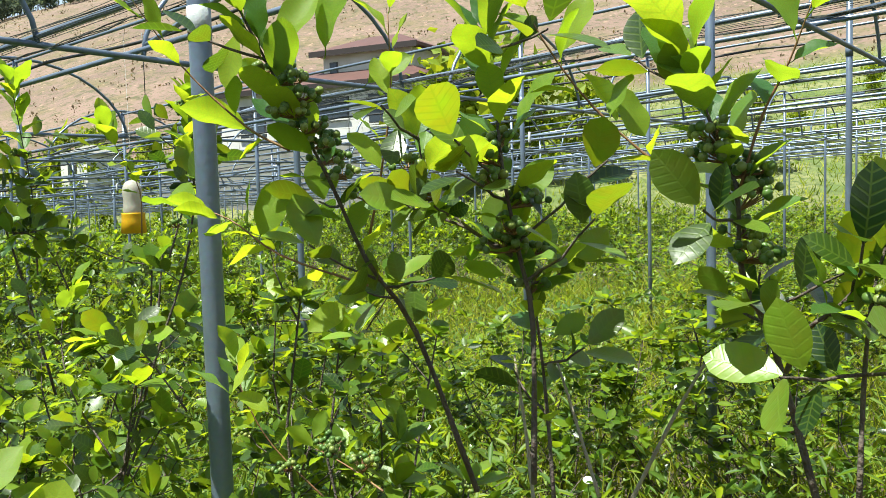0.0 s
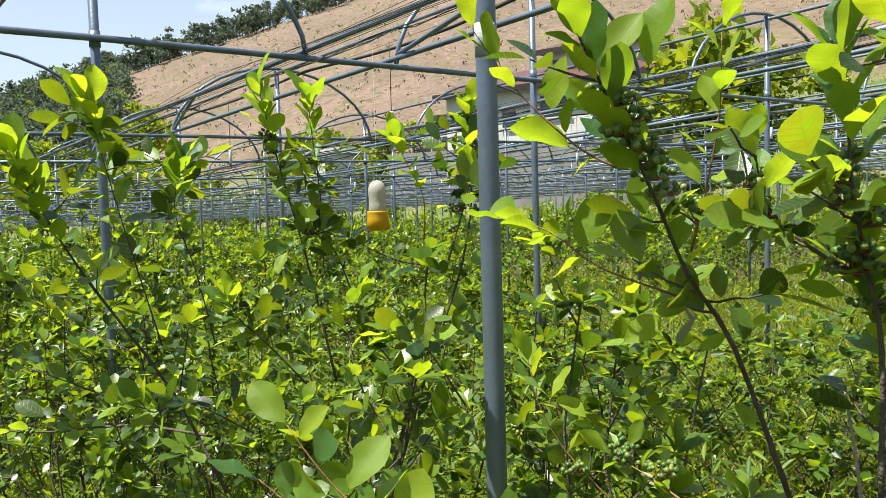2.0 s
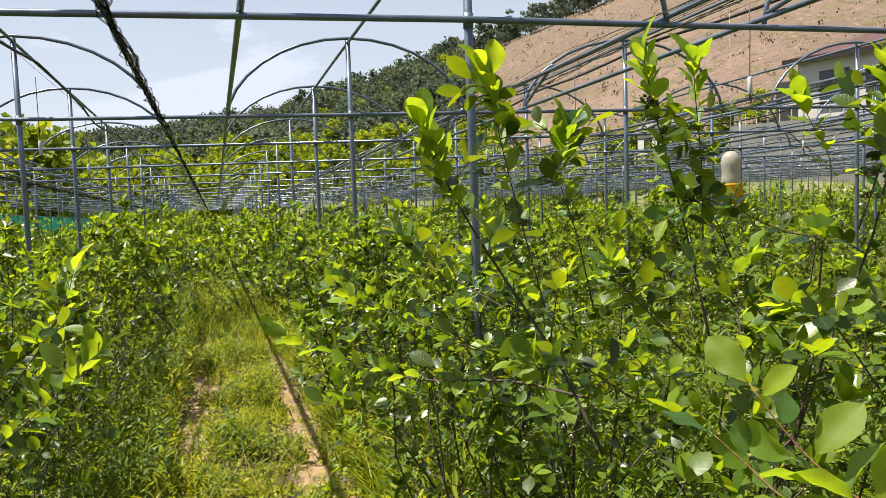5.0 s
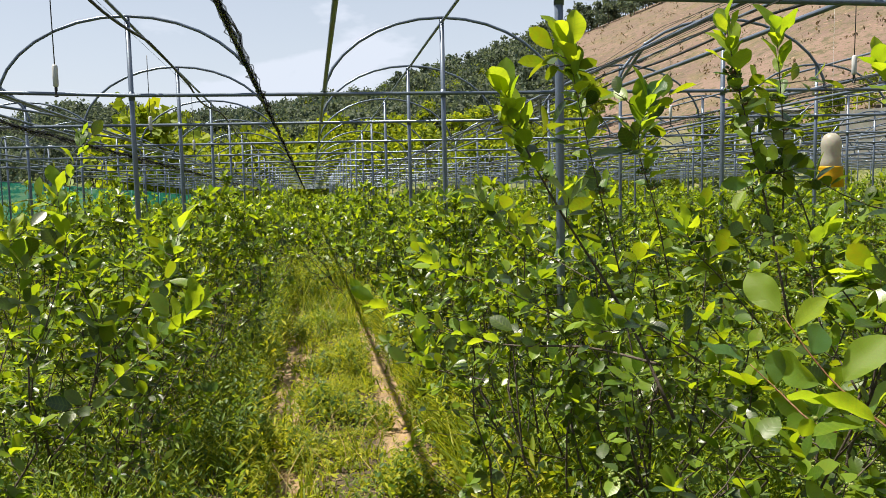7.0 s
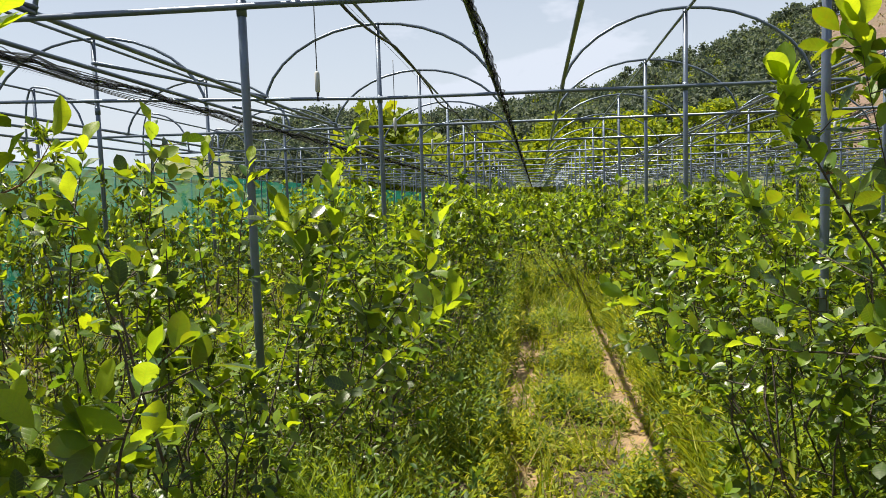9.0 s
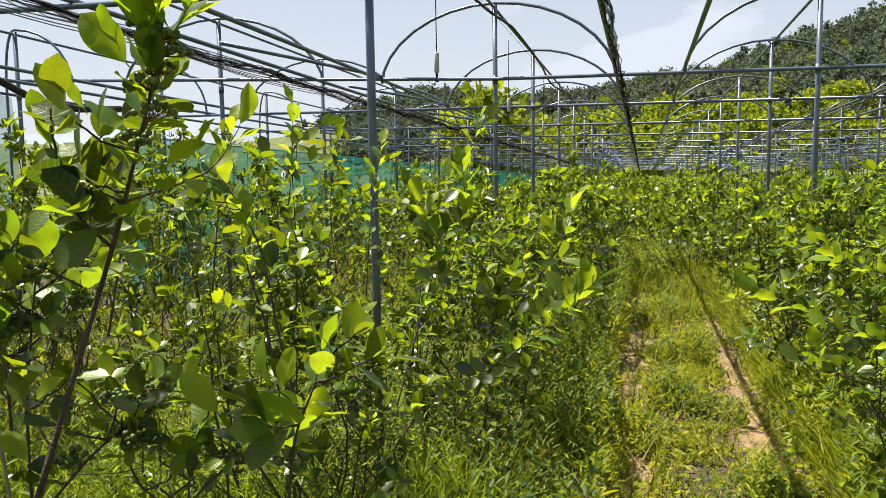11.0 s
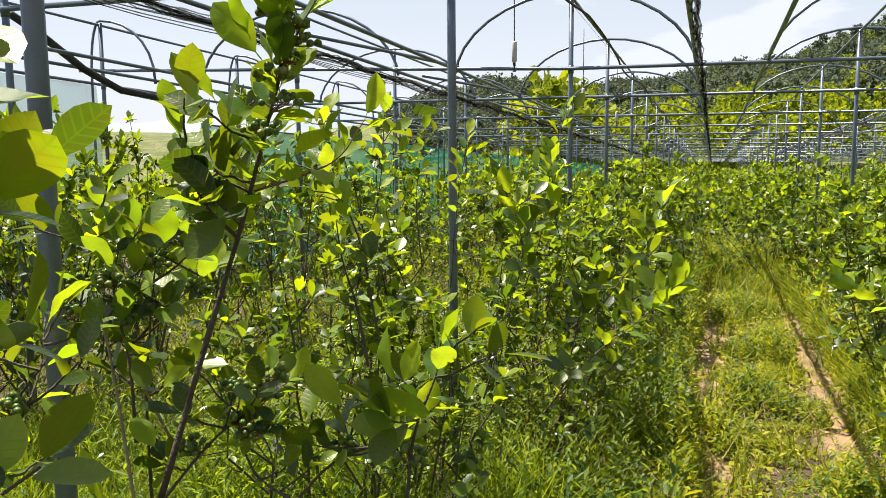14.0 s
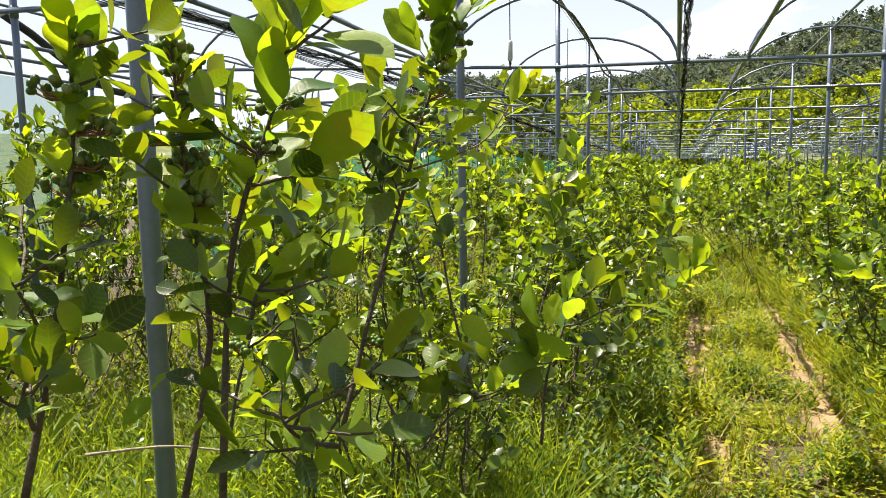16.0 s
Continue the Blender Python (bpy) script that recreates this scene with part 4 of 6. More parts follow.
# small white daisies on thin stalks
DAISY_AT = [(-2.3, 0.95, 0.62), (-2.6, 1.9, 0.70), (-1.7, 2.2, 0.66), (-3.1, 1.75, 0.70), (-2.0, 2.7, 0.75), (-1.2, 2.5, 0.72), (-3.6, 2.4, 0.7), (-2.4, -2.3, 0.55), (-2.9, -2.2, 0.6), (-1.9, 2.0, 0.58)]
DISC = mesh("flower", *lathe([(0.001, 0.004), (0.006, 0.003), (0.007, 0.0), (0.012, 0.001), (0.016, 0.003), (0.0162, 0.002), (0.001, -0.002)], 14), PETAL)
for px, py, pz in DAISY_AT:
    d = empty("daisy", px, py, ground_z(px, py), "small white daisy on a thin green stalk", "flower", "daisies among the weeds")
    part("stalk", mesh("stalk", *tube([(0, 0, 0), (0.01, 0.01, pz * 0.5), (0, 0.02, pz)], 0.0015, 5), WEED), d)
    part("flower", DISC, d, "white flower head", m=pose(0, 0.02, pz, 20, 15, 0))

# ---- the shoots that reach up beside the camera's stand ----


def fine_leaf(width, fold, curl, wave, phase, rows=10):
    """A leaf of five columns, cupped across, with a waved edge and a slender stalk."""
    t = np.linspace(0, 1, rows + 1)
    half = width * 0.5 * (t ** 0.92 * (1 - t) ** 0.74) / (0.554 ** 0.92 * 0.446 ** 0.74)
    half[0], half[-1] = 0.015, 0.0
    cols = np.array([-1.0, -0.55, 0.0, 0.55, 1.0])
    x = half[:, None] * cols[None]
    z = -curl * t[:, None] ** 2 + fold * 1.6 * half[:, None] * np.abs(cols[None]) ** 1.4 + wave * half[:, None] * cols[None] ** 2 * np.sin(11 * t[:, None] + phase + 1.5 * np.sign(cols[None]))
    verts = np.stack([x, np.repeat(t[:, None], 5, 1), z], -1).reshape(-1, 3)
    i, j = np.meshgrid(np.arange(rows), np.arange(4), indexing="ij")
    faces = np.stack([i * 5 + j, i * 5 + j + 1, (i + 1) * 5 + j + 1, (i + 1) * 5 + j], -1).reshape(-1, 4)
    uv = verts[:, :2].copy()
    verts[:, 1] += 0.14
    sv, sf = tube([(0, -0.02, -0.01), (0, 0.07, -0.012), (0, 0.16, 0.0)], 0.011, 4, False)
    faces = np.vstack([faces, sf + len(verts)])
    return np.vstack([verts, sv]), faces, np.vstack([uv, np.zeros((len(sv), 2))])


SINGLE = [mesh("leaf", v, f, LEAF_SINGLE, True, uv) for v, f, uv in (fine_leaf(w, fo, cu, 0.16 - 0.2 * fo, 9 * cu) for w, fo, cu in ((0.60, 0.12, 0.12), (0.56, 0.24, 0.20), (0.63, 0.06, 0.06), (0.53, 0.16, -0.08), (0.58, 0.18, 0.28)))]
SINGLE_LIT_YOUNG = []
for old_form in SINGLE:
    pale_form = old_form.copy()
    pale_form.materials[0] = LIT_YOUNG_SINGLE
    SINGLE_LIT_YOUNG.append(pale_form)
twist = np.random.default_rng(303)
SPURS, TWIGS = {}, {}
BERRY_FORM = mesh("berry", *lathe([(0.001, -1.0), (0.7, -0.7), (1.0, 0.0), (0.75, 0.68), (0.36, 0.94), (0.001, 0.72)], 8), BERRY_SINGLE)


def smooth_line(points, n=14):
    """A smooth curve through a few points."""
    p = np.asarray(points, float)
    p = np.vstack([2 * p[0] - p[1], p, 2 * p[-1] - p[-2]])
    out = []
    for k in range(1, len(p) - 2):
        steps = np.linspace(0, 1, max(3, n // (len(p) - 3)) + 1)[:-1] if k < len(p) - 3 else np.linspace(0, 1, max(3, n // (len(p) - 3)) + 1)
        for t in steps:
            out.append(0.5 * (2 * p[k] + (p[k + 1] - p[k - 1]) * t + (2 * p[k - 1] - 5 * p[k] + 4 * p[k + 1] - p[k + 2]) * t ** 2 + (3 * p[k] - p[k - 1] - 3 * p[k + 1] + p[k + 2]) * t ** 3))
    return np.array(out)


def shoot(owner, points, leaves, size, first=0.2, bunches=(), thick=0.0036, young=False, dead=False):
    """One shoot of a bush: its stem, each leaf, each bunch of berries."""
    pts = smooth_line(points) - np.array(owner.location)
    n = len(pts)
    wood = DEADWOOD if dead else RED_TWIG if young else BARK
    thin = 0.6 if dead else 0.35
    start = 0.0024 if young else thick
    start = start * 0.62
    rad = np.linspace(start, start * thin, n) * (1 + 0.12 * np.sin(np.arange(n) * 2.3))
    part("twig" if young else "stem", mesh("stem", *tube(pts, rad, 8), wood), owner, "reddish young twig" if young else "bleached dead cane" if dead else "")
    if leaves:
        for q, m in enumerate(shoot_leaves(pts, leaves, size * 0.74, twist, first, 0.9)):
            kinds = SINGLE_LIT_YOUNG if twist.random() < (0.75 if young else 0.2 + 0.6 * (q / leaves) ** 2) else SINGLE
            part("leaf", kinds[twist.integers(0, len(kinds))], owner, m=Matrix(m.tolist()))
        if not young:
            spur = []
            for q in range(5):
                t = twist.uniform(max(0.12, first * 0.6), 0.96)
                at = np.array([np.interp(t, np.linspace(0, 1, n), pts[:, k]) for k in range(3)])
                b = twist.uniform(0, 6.283)
                ln = twist.uniform(0.03, 0.09)
                tw = curve_points(at, at + np.array([math.cos(b) * ln, math.sin(b) * ln, ln * twist.uniform(0.0, 0.8)]), (0, 0, -0.005), 5, twist, 0.002)
                spur.append(shoot_leaves(tw, 5, size * 0.66, twist, 0.3, 0.6))
                SPURS.setdefault(owner.name, []).append(spur[-1])
                TWIGS.setdefault(owner.name, []).append(tube(tw, np.linspace(0.0017, 0.0010, 5), 5, False))
    for t in bunches:
        k = t * (n - 1)
        at = pts[int(k)] * (1 - k % 1) + pts[min(n - 1, int(k) + 1)] * (k % 1)
        off = twist.normal(0, 1, 3)
        off[2] = abs(off[2]) * 0.3
        at = at + off / np.linalg.norm(off) * 0.016
        count = int(twist.integers(14, 24))
        m = berry_bunch(at, twist, count, 0.019, 0.0042)
        stalks = [tube([at - off / np.linalg.norm(off) * 0.016, (at + c) / 2 - np.array([0, 0, 0.003]), c], 0.0006, 4, False) for c in m[:, :3, 3]]
        bunch = part("fruit_stalk", mesh("fruit_stalk", *join(stalks), RED_TWIG), owner, "branching stalks of a berry bunch")
        for q in m:
            part("berry", BERRY_FORM, bunch, m=Matrix(q.tolist()) @ pose(0, 0, 0, twist.normal(0, 35), twist.normal(0, 35), 0))


def leaf_at(owner, root, tip, turn=0, young=False):
    """One large leaf of a bush from its stalk to its tip; turn: degrees by which its face rolls; young: the paler
    colour, for young leaves and to brighten backlit ones.
    """
    root, tip = Vector(root) - owner.location, Vector(tip) - owner.location
    along = (tip - root).normalized()
    face = Vector((0.35, -0.35, 0.85))
    side = along.cross(face).normalized()
    up = side.cross(along)
    size = (tip - root).length / 1.14
    m = Matrix((side, along, up)).transposed().to_4x4() @ pose(0, 0, 0, 0, turn, 0) @ Matrix.Diagonal((size, size, size, 1))
    m.translation = root
    part("leaf", (SINGLE_LIT_YOUNG if young else SINGLE)[twist.integers(0, len(SINGLE))], owner, m=m)


near_right = empty("chokeberry_bush", -0.55, 1.20, ground_z(-0.55, 1.2), "tall open chokeberry bush with large leaves and berries", "bush", "rows of chokeberry bushes")
second_right = empty("chokeberry_bush", -2.30, 1.22, ground_z(-2.3, 1.22), "bushy chokeberry with tall upright leafy shoots", "bush", "rows of chokeberry bushes")
near_left = empty("chokeberry_bush", -0.75, -1.00, ground_z(-0.75, -1.0), "backlit chokeberry bush with tall shoots and berries", "bush", "rows of chokeberry bushes")
second_left = empty("chokeberry_bush", -2.40, -1.30, ground_z(-2.4, -1.3), "chokeberry bush with light green upright shoot tips", "bush", "rows of chokeberry bushes")
shoot(near_right, [(-0.528, 1.000, 1.242), (-0.575, 0.957, 1.427), (-0.596, 0.905, 1.509), (-0.613, 0.870, 1.597), (-0.624, 0.827, 1.675), (-0.632, 0.767, 1.777)], 22, 0.076, first=0.36, bunches=(0.60, 0.64, 0.68, 0.72, 0.76, 0.80, 0.83, 0.86), thick=0.0052)
shoot(near_right, [(-0.594, 0.903, 1.483), (-0.680, 0.859, 1.517), (-0.734, 0.835, 1.557), (-0.791, 0.815, 1.575)], 7, 0.072, young=True)
shoot(near_right, [(-0.634, 0.837, 1.627), (-0.671, 0.812, 1.653), (-0.722, 0.775, 1.716), (-0.756, 0.746, 1.781)], 7, 0.066, young=True)
shoot(near_right, [(-0.595, 0.908, 1.532), (-0.577, 0.911, 1.602), (-0.558, 0.908, 1.679), (-0.543, 0.891, 1.758)], 9, 0.068, young=True, bunches=(0.15,))
shoot(near_right, [(-0.384, 0.889, 1.312), (-0.392, 0.906, 1.456), (-0.402, 0.900, 1.524), (-0.410, 0.888, 1.602), (-0.412, 0.883, 1.660), (-0.412, 0.863, 1.719)], 18, 0.074, first=0.36, bunches=(0.44, 0.50, 0.55, 0.60, 0.66, 0.40), thick=0.0046)
shoot(near_right, [(-0.407, 0.897, 1.520), (-0.454, 0.884, 1.551), (-0.487, 0.877, 1.589), (-0.500, 0.878, 1.641)], 8, 0.058, bunches=(0.55, 0.75))
shoot(near_right, [(-0.157, 0.961, 1.314), (-0.196, 0.976, 1.439), (-0.221, 0.968, 1.506), (-0.223, 0.961, 1.578), (-0.241, 0.942, 1.640), (-0.249, 0.921, 1.699)], 22, 0.076, first=0.34, bunches=(0.48, 0.54, 0.58, 0.62, 0.66, 0.70, 0.42), thick=0.0052)
shoot(near_right, [(-0.220, 0.962, 1.569), (-0.272, 0.932, 1.594), (-0.325, 0.904, 1.649), (-0.358, 0.877, 1.707), (-0.384, 0.858, 1.770)], 8, 0.080, young=True, first=0.3)
shoot(near_right, [(-0.221, 0.962, 1.573), (-0.201, 0.956, 1.633), (-0.177, 0.948, 1.675), (-0.155, 0.936, 1.722)], 7, 0.078, young=True)
shoot(near_right, [(-0.118, 0.913, 1.338), (-0.118, 0.933, 1.445), (-0.110, 0.935, 1.513), (-0.091, 0.942, 1.575)], 14, 0.074, first=0.30, bunches=(0.5, 0.65))
shoot(near_right, [(-0.184, 0.965, 1.423), (-0.168, 0.956, 1.459), (-0.143, 0.955, 1.481), (-0.122, 0.952, 1.507)], 6, 0.072)
shoot(near_right, [(-0.348, 1.007, 1.259), (-0.303, 1.016, 1.355), (-0.267, 1.025, 1.424)], 0, 0.050, dead=True)
shoot(near_right, [(-0.439, 0.977, 1.249), (-0.459, 0.995, 1.325), (-0.478, 1.006, 1.401)], 0, 0.050, dead=True)
shoot(near_right, [(-0.396, 1.039, 1.250), (-0.427, 1.049, 1.323), (-0.453, 1.054, 1.388)], 0, 0.050, dead=True)
shoot(near_right, [(-0.393, 0.940, 1.271), (-0.405, 0.948, 1.379), (-0.412, 0.941, 1.469), (-0.421, 0.918, 1.525)], 14, 0.062, first=0.25, bunches=(0.72, 0.93, 0.97))
shoot(near_right, [(-0.629, 0.583, 1.267), (-0.666, 0.561, 1.294), (-0.706, 0.533, 1.327), (-0.732, 0.515, 1.359), (-0.753, 0.501, 1.391)], 0, 0.080, young=True)
shoot(near_right, [(-0.712, 0.535, 1.282), (-0.729, 0.518, 1.289), (-0.764, 0.501, 1.314), (-0.784, 0.484, 1.335)], 3, 0.060, young=True)
leaf_at(near_right, (-0.745, 0.506, 1.377), (-0.718, 0.520, 1.413), 20, True)
leaf_at(near_right, (-0.751, 0.502, 1.389), (-0.789, 0.481, 1.431), -25, True)
leaf_at(near_right, (-0.707, 0.532, 1.327), (-0.694, 0.570, 1.383), 10, True)
leaf_at(near_right, (-0.682, 0.545, 1.298), (-0.690, 0.578, 1.352), -50)
leaf_at(near_right, (-0.728, 0.518, 1.352), (-0.772, 0.552, 1.371), 40)
leaf_at(near_right, (-0.713, 0.524, 1.326), (-0.775, 0.500, 1.342), -70)
leaf_at(near_right, (-0.701, 0.532, 1.313), (-0.708, 0.479, 1.326), 60)
leaf_at(near_right, (-0.674, 0.556, 1.298), (-0.702, 0.506, 1.329), 80)
leaf_at(near_right, (-0.663, 0.563, 1.291), (-0.677, 0.604, 1.346), 30, True)
leaf_at(near_right, (-0.679, 0.549, 1.297), (-0.677, 0.489, 1.303), 20, True)
leaf_at(near_right, (-0.706, 0.841, 1.763), (-0.730, 0.830, 1.698), 0, True)
leaf_at(near_right, (-0.688, 0.868, 1.731), (-0.647, 0.888, 1.800), 20, True)
leaf_at(near_right, (-0.648, 0.905, 1.729), (-0.626, 0.900, 1.818), -30, True)
leaf_at(near_right, (-0.711, 0.857, 1.650), (-0.757, 0.801, 1.687), 75)
leaf_at(near_right, (-0.713, 0.855, 1.530), (-0.692, 0.879, 1.600), 10, True)
leaf_at(near_right, (-0.738, 0.830, 1.556), (-0.770, 0.793, 1.576), 70)
leaf_at(near_right, (-0.620, 0.934, 1.697), (-0.575, 0.961, 1.733), 30, True)
leaf_at(near_right, (-0.683, 0.880, 1.690), (-0.716, 0.841, 1.725), -80)
leaf_at(near_right, (-0.608, 0.951, 1.601), (-0.631, 0.930, 1.654), 0, True)
leaf_at(near_right, (-0.606, 0.951, 1.638), (-0.557, 0.983, 1.666), 40)
leaf_at(near_right, (-0.617, 0.944, 1.581), (-0.583, 0.968, 1.553), -70)
leaf_at(near_right, (-0.588, 0.957, 1.481), (-0.563, 0.968, 1.442), -40)
leaf_at(near_right, (-0.579, 0.957, 1.442), (-0.605, 0.934, 1.426), -80)
leaf_at(near_right, (-0.576, 0.960, 1.445), (-0.540, 0.986, 1.458), -70)
leaf_at(near_right, (-0.544, 0.952, 1.336), (-0.565, 0.949, 1.369), 0, True)
leaf_at(near_right, (-0.671, 0.878, 1.427), (-0.640, 0.913, 1.459), 30, True)
leaf_at(near_right, (-0.717, 0.814, 1.369), (-0.750, 0.787, 1.402), 40)
leaf_at(near_right, (-0.718, 0.811, 1.366), (-0.705, 0.838, 1.403), -30, True)
leaf_at(near_right, (-0.683, 0.840, 1.345), (-0.711, 0.822, 1.374), 0, True)
leaf_at(near_right, (-0.647, 0.863, 1.316), (-0.642, 0.880, 1.347), 20, True)
leaf_at(near_right, (-0.440, 0.940, 1.591), (-0.475, 0.917, 1.655), -35)
leaf_at(near_right, (-0.434, 0.942, 1.559), (-0.402, 0.959, 1.610), 15, True)
leaf_at(near_right, (-0.440, 0.936, 1.671), (-0.466, 0.911, 1.733), 10, True)
leaf_at(near_right, (-0.433, 0.942, 1.638), (-0.396, 0.954, 1.695), -20, True)
leaf_at(near_right, (-0.388, 0.957, 1.703), (-0.358, 0.959, 1.759), 0, True)
leaf_at(near_right, (-0.372, 0.965, 1.693), (-0.335, 0.985, 1.648), -60)
leaf_at(near_right, (-0.348, 0.977, 1.683), (-0.316, 0.993, 1.628), 10, True)
leaf_at(near_right, (-0.435, 0.936, 1.496), (-0.477, 0.914, 1.505), 80)
leaf_at(near_right, (-0.431, 0.939, 1.504), (-0.404, 0.957, 1.547), 20, True)
leaf_at(near_right, (-0.409, 0.949, 1.494), (-0.372, 0.970, 1.531), -75)
leaf_at(near_right, (-0.417, 0.943, 1.476), (-0.388, 0.960, 1.500), -80)
leaf_at(near_right, (-0.397, 0.946, 1.439), (-0.368, 0.962, 1.458), 40)
leaf_at(near_right, (-0.477, 0.919, 1.604), (-0.509, 0.898, 1.613), 50)
shoot(near_right, [(-0.874, 1.107, 1.119), (-0.940, 1.057, 1.210), (-0.967, 1.030, 1.287), (-0.981, 1.030, 1.336)], 8, 0.070, young=True, first=0.3, bunches=(0.2,))
shoot(near_right, [(-0.692, 1.023, 1.202), (-0.768, 1.037, 1.217), (-0.838, 1.047, 1.226)], 4, 0.050, young=True, bunches=(0.3, 0.7, 0.9))
shoot(second_right, [(-1.606, 1.175, 0.903), (-1.550, 1.252, 1.210), (-1.498, 1.312, 1.430), (-1.470, 1.327, 1.599), (-1.470, 1.317, 1.736), (-1.462, 1.320, 1.789)], 32, 0.068, first=0.3, bunches=(0.55, 0.62, 0.68, 0.74, 0.8, 0.86, 0.9), thick=0.0056)
shoot(second_right, [(-1.977, 0.942, 0.883), (-2.089, 0.860, 1.129), (-2.090, 0.687, 1.405), (-2.077, 0.588, 1.578), (-2.038, 0.527, 1.713)], 29, 0.100, first=0.45, bunches=(0.62, 0.7), thick=0.0075)
shoot(second_right, [(-2.070, 0.833, 1.252), (-2.067, 0.771, 1.486), (-2.035, 0.715, 1.675), (-1.985, 0.666, 1.838)], 23, 0.104, first=0.3, bunches=(0.3,))
shoot(second_right, [(-2.065, 0.965, 1.242), (-2.056, 0.919, 1.435), (-2.031, 0.866, 1.581), (-2.019, 0.888, 1.698)], 20, 0.098, first=0.3, bunches=(0.4, 0.5))
shoot(second_right, [(-2.027, 1.290, 1.097), (-2.060, 1.232, 1.432), (-2.051, 1.157, 1.687), (-2.013, 1.092, 1.870)], 29, 0.094, first=0.35, bunches=(0.6, 0.66, 0.72, 0.76, 0.8), thick=0.0060)
shoot(second_right, [(-2.035, 1.268, 1.401), (-2.042, 1.272, 1.580), (-2.002, 1.233, 1.740), (-1.955, 1.194, 1.855)], 17, 0.090, first=0.3, bunches=(0.4, 0.55))
shoot(second_right, [(-1.993, 1.324, 1.356), (-2.023, 1.295, 1.460), (-2.013, 1.222, 1.508), (-1.998, 1.146, 1.469)], 12, 0.086, bunches=(0.6,))
shoot(second_right, [(-2.118, 0.965, 0.991), (-2.391, 0.840, 0.989), (-2.657, 0.631, 0.953), (-2.866, 0.414, 1.007), (-3.056, 0.203, 1.090)], 32, 0.100, first=0.3, bunches=(0.6, 0.7, 0.5), thick=0.0065)
shoot(second_right, [(-2.523, 0.816, 1.051), (-2.687, 0.664, 1.126), (-2.827, 0.529, 1.173), (-2.956, 0.420, 1.242)], 20, 0.090, bunches=(0.5,))
shoot(second_right, [(-2.328, 0.842, 1.199), (-2.480, 0.740, 1.271), (-2.566, 0.643, 1.338), (-2.637, 0.593, 1.423)], 17, 0.090, first=0.25)
shoot(second_right, [(-1.895, 0.982, 1.043), (-1.882, 0.830, 1.145), (-1.866, 0.738, 1.145), (-1.835, 0.699, 1.182)], 13, 0.092)
shoot(second_right, [(-1.940, 1.152, 1.128), (-1.920, 1.032, 1.256), (-1.908, 0.966, 1.318), (-1.881, 0.925, 1.378)], 17, 0.092, bunches=(0.7, 0.9))
shoot(second_right, [(-1.546, 1.150, 1.060), (-1.659, 1.136, 1.183), (-1.731, 1.159, 1.298), (-1.725, 1.186, 1.386)], 17, 0.084, bunches=(0.6, 0.8))
shoot(second_right, [(-1.345, 1.194, 1.174), (-1.406, 1.159, 1.273), (-1.437, 1.133, 1.315), (-1.462, 1.101, 1.314)], 14, 0.088, bunches=(0.5,))
shoot(second_right, [(-1.479, 1.264, 1.458), (-1.461, 1.291, 1.559), (-1.447, 1.305, 1.636), (-1.444, 1.303, 1.724)], 13, 0.088, bunches=(0.2, 0.35))
shoot(second_right, [(-1.515, 1.227, 1.505), (-1.516, 1.229, 1.596), (-1.535, 1.204, 1.666), (-1.549, 1.181, 1.725)], 12, 0.080, young=True)
shoot(second_right, [(-2.542, 0.563, 0.865), (-2.727, 0.422, 0.870), (-2.798, 0.400, 0.929)], 10, 0.084)
shoot(near_left, [(-0.729, -0.761, 1.173), (-0.793, -0.733, 1.346), (-0.825, -0.704, 1.469), (-0.834, -0.680, 1.557), (-0.835, -0.651, 1.654), (-0.814, -0.647, 1.728)], 28, 0.086, first=0.36, bunches=(0.62, 0.67, 0.74, 0.78, 0.82, 0.86, 0.90), thick=0.0060)
shoot(near_left, [(-0.827, -0.688, 1.507), (-0.848, -0.635, 1.525), (-0.857, -0.598, 1.544), (-0.861, -0.569, 1.584)], 6, 0.061, young=True)
shoot(near_left, [(-0.835, -0.654, 1.636), (-0.833, -0.630, 1.677), (-0.830, -0.604, 1.711)], 6, 0.057, young=True)
shoot(near_left, [(-0.821, -0.708, 1.457), (-0.813, -0.743, 1.495), (-0.806, -0.756, 1.545), (-0.800, -0.764, 1.583)], 8, 0.057)
shoot(near_left, [(-0.832, -0.871, 1.115), (-0.856, -0.914, 1.292), (-0.851, -0.931, 1.379)], 0, 0.041, dead=True, bunches=(0.8,))
shoot(near_left, [(-0.857, -0.528, 1.142), (-0.874, -0.523, 1.231), (-0.892, -0.503, 1.295), (-0.904, -0.500, 1.332)], 9, 0.066, first=0.3, bunches=(0.2,))
shoot(near_left, [(-0.874, -0.676, 1.132), (-0.902, -0.747, 1.151), (-0.915, -0.775, 1.226), (-0.944, -0.750, 1.264)], 9, 0.049, bunches=(0.5, 0.8, 0.95))
shoot(near_left, [(-0.862, -0.870, 1.117), (-0.895, -0.895, 1.238), (-0.926, -0.901, 1.366), (-0.940, -0.898, 1.432)], 12, 0.057, first=0.2, bunches=(0.6, 0.85))
shoot(near_left, [(-0.334, -0.874, 1.249), (-0.363, -0.856, 1.385), (-0.368, -0.840, 1.479), (-0.370, -0.826, 1.570), (-0.356, -0.817, 1.642)], 26, 0.050, first=0.25, bunches=(0.4, 0.5, 0.56, 0.62, 0.7, 0.78, 0.9), thick=0.0055)
shoot(near_left, [(-0.421, -0.782, 1.220), (-0.451, -0.764, 1.369), (-0.444, -0.769, 1.472), (-0.434, -0.772, 1.560), (-0.419, -0.766, 1.638)], 26, 0.050, first=0.25, bunches=(0.45, 0.55, 0.62, 0.7, 0.78, 0.85, 0.92), thick=0.0055)
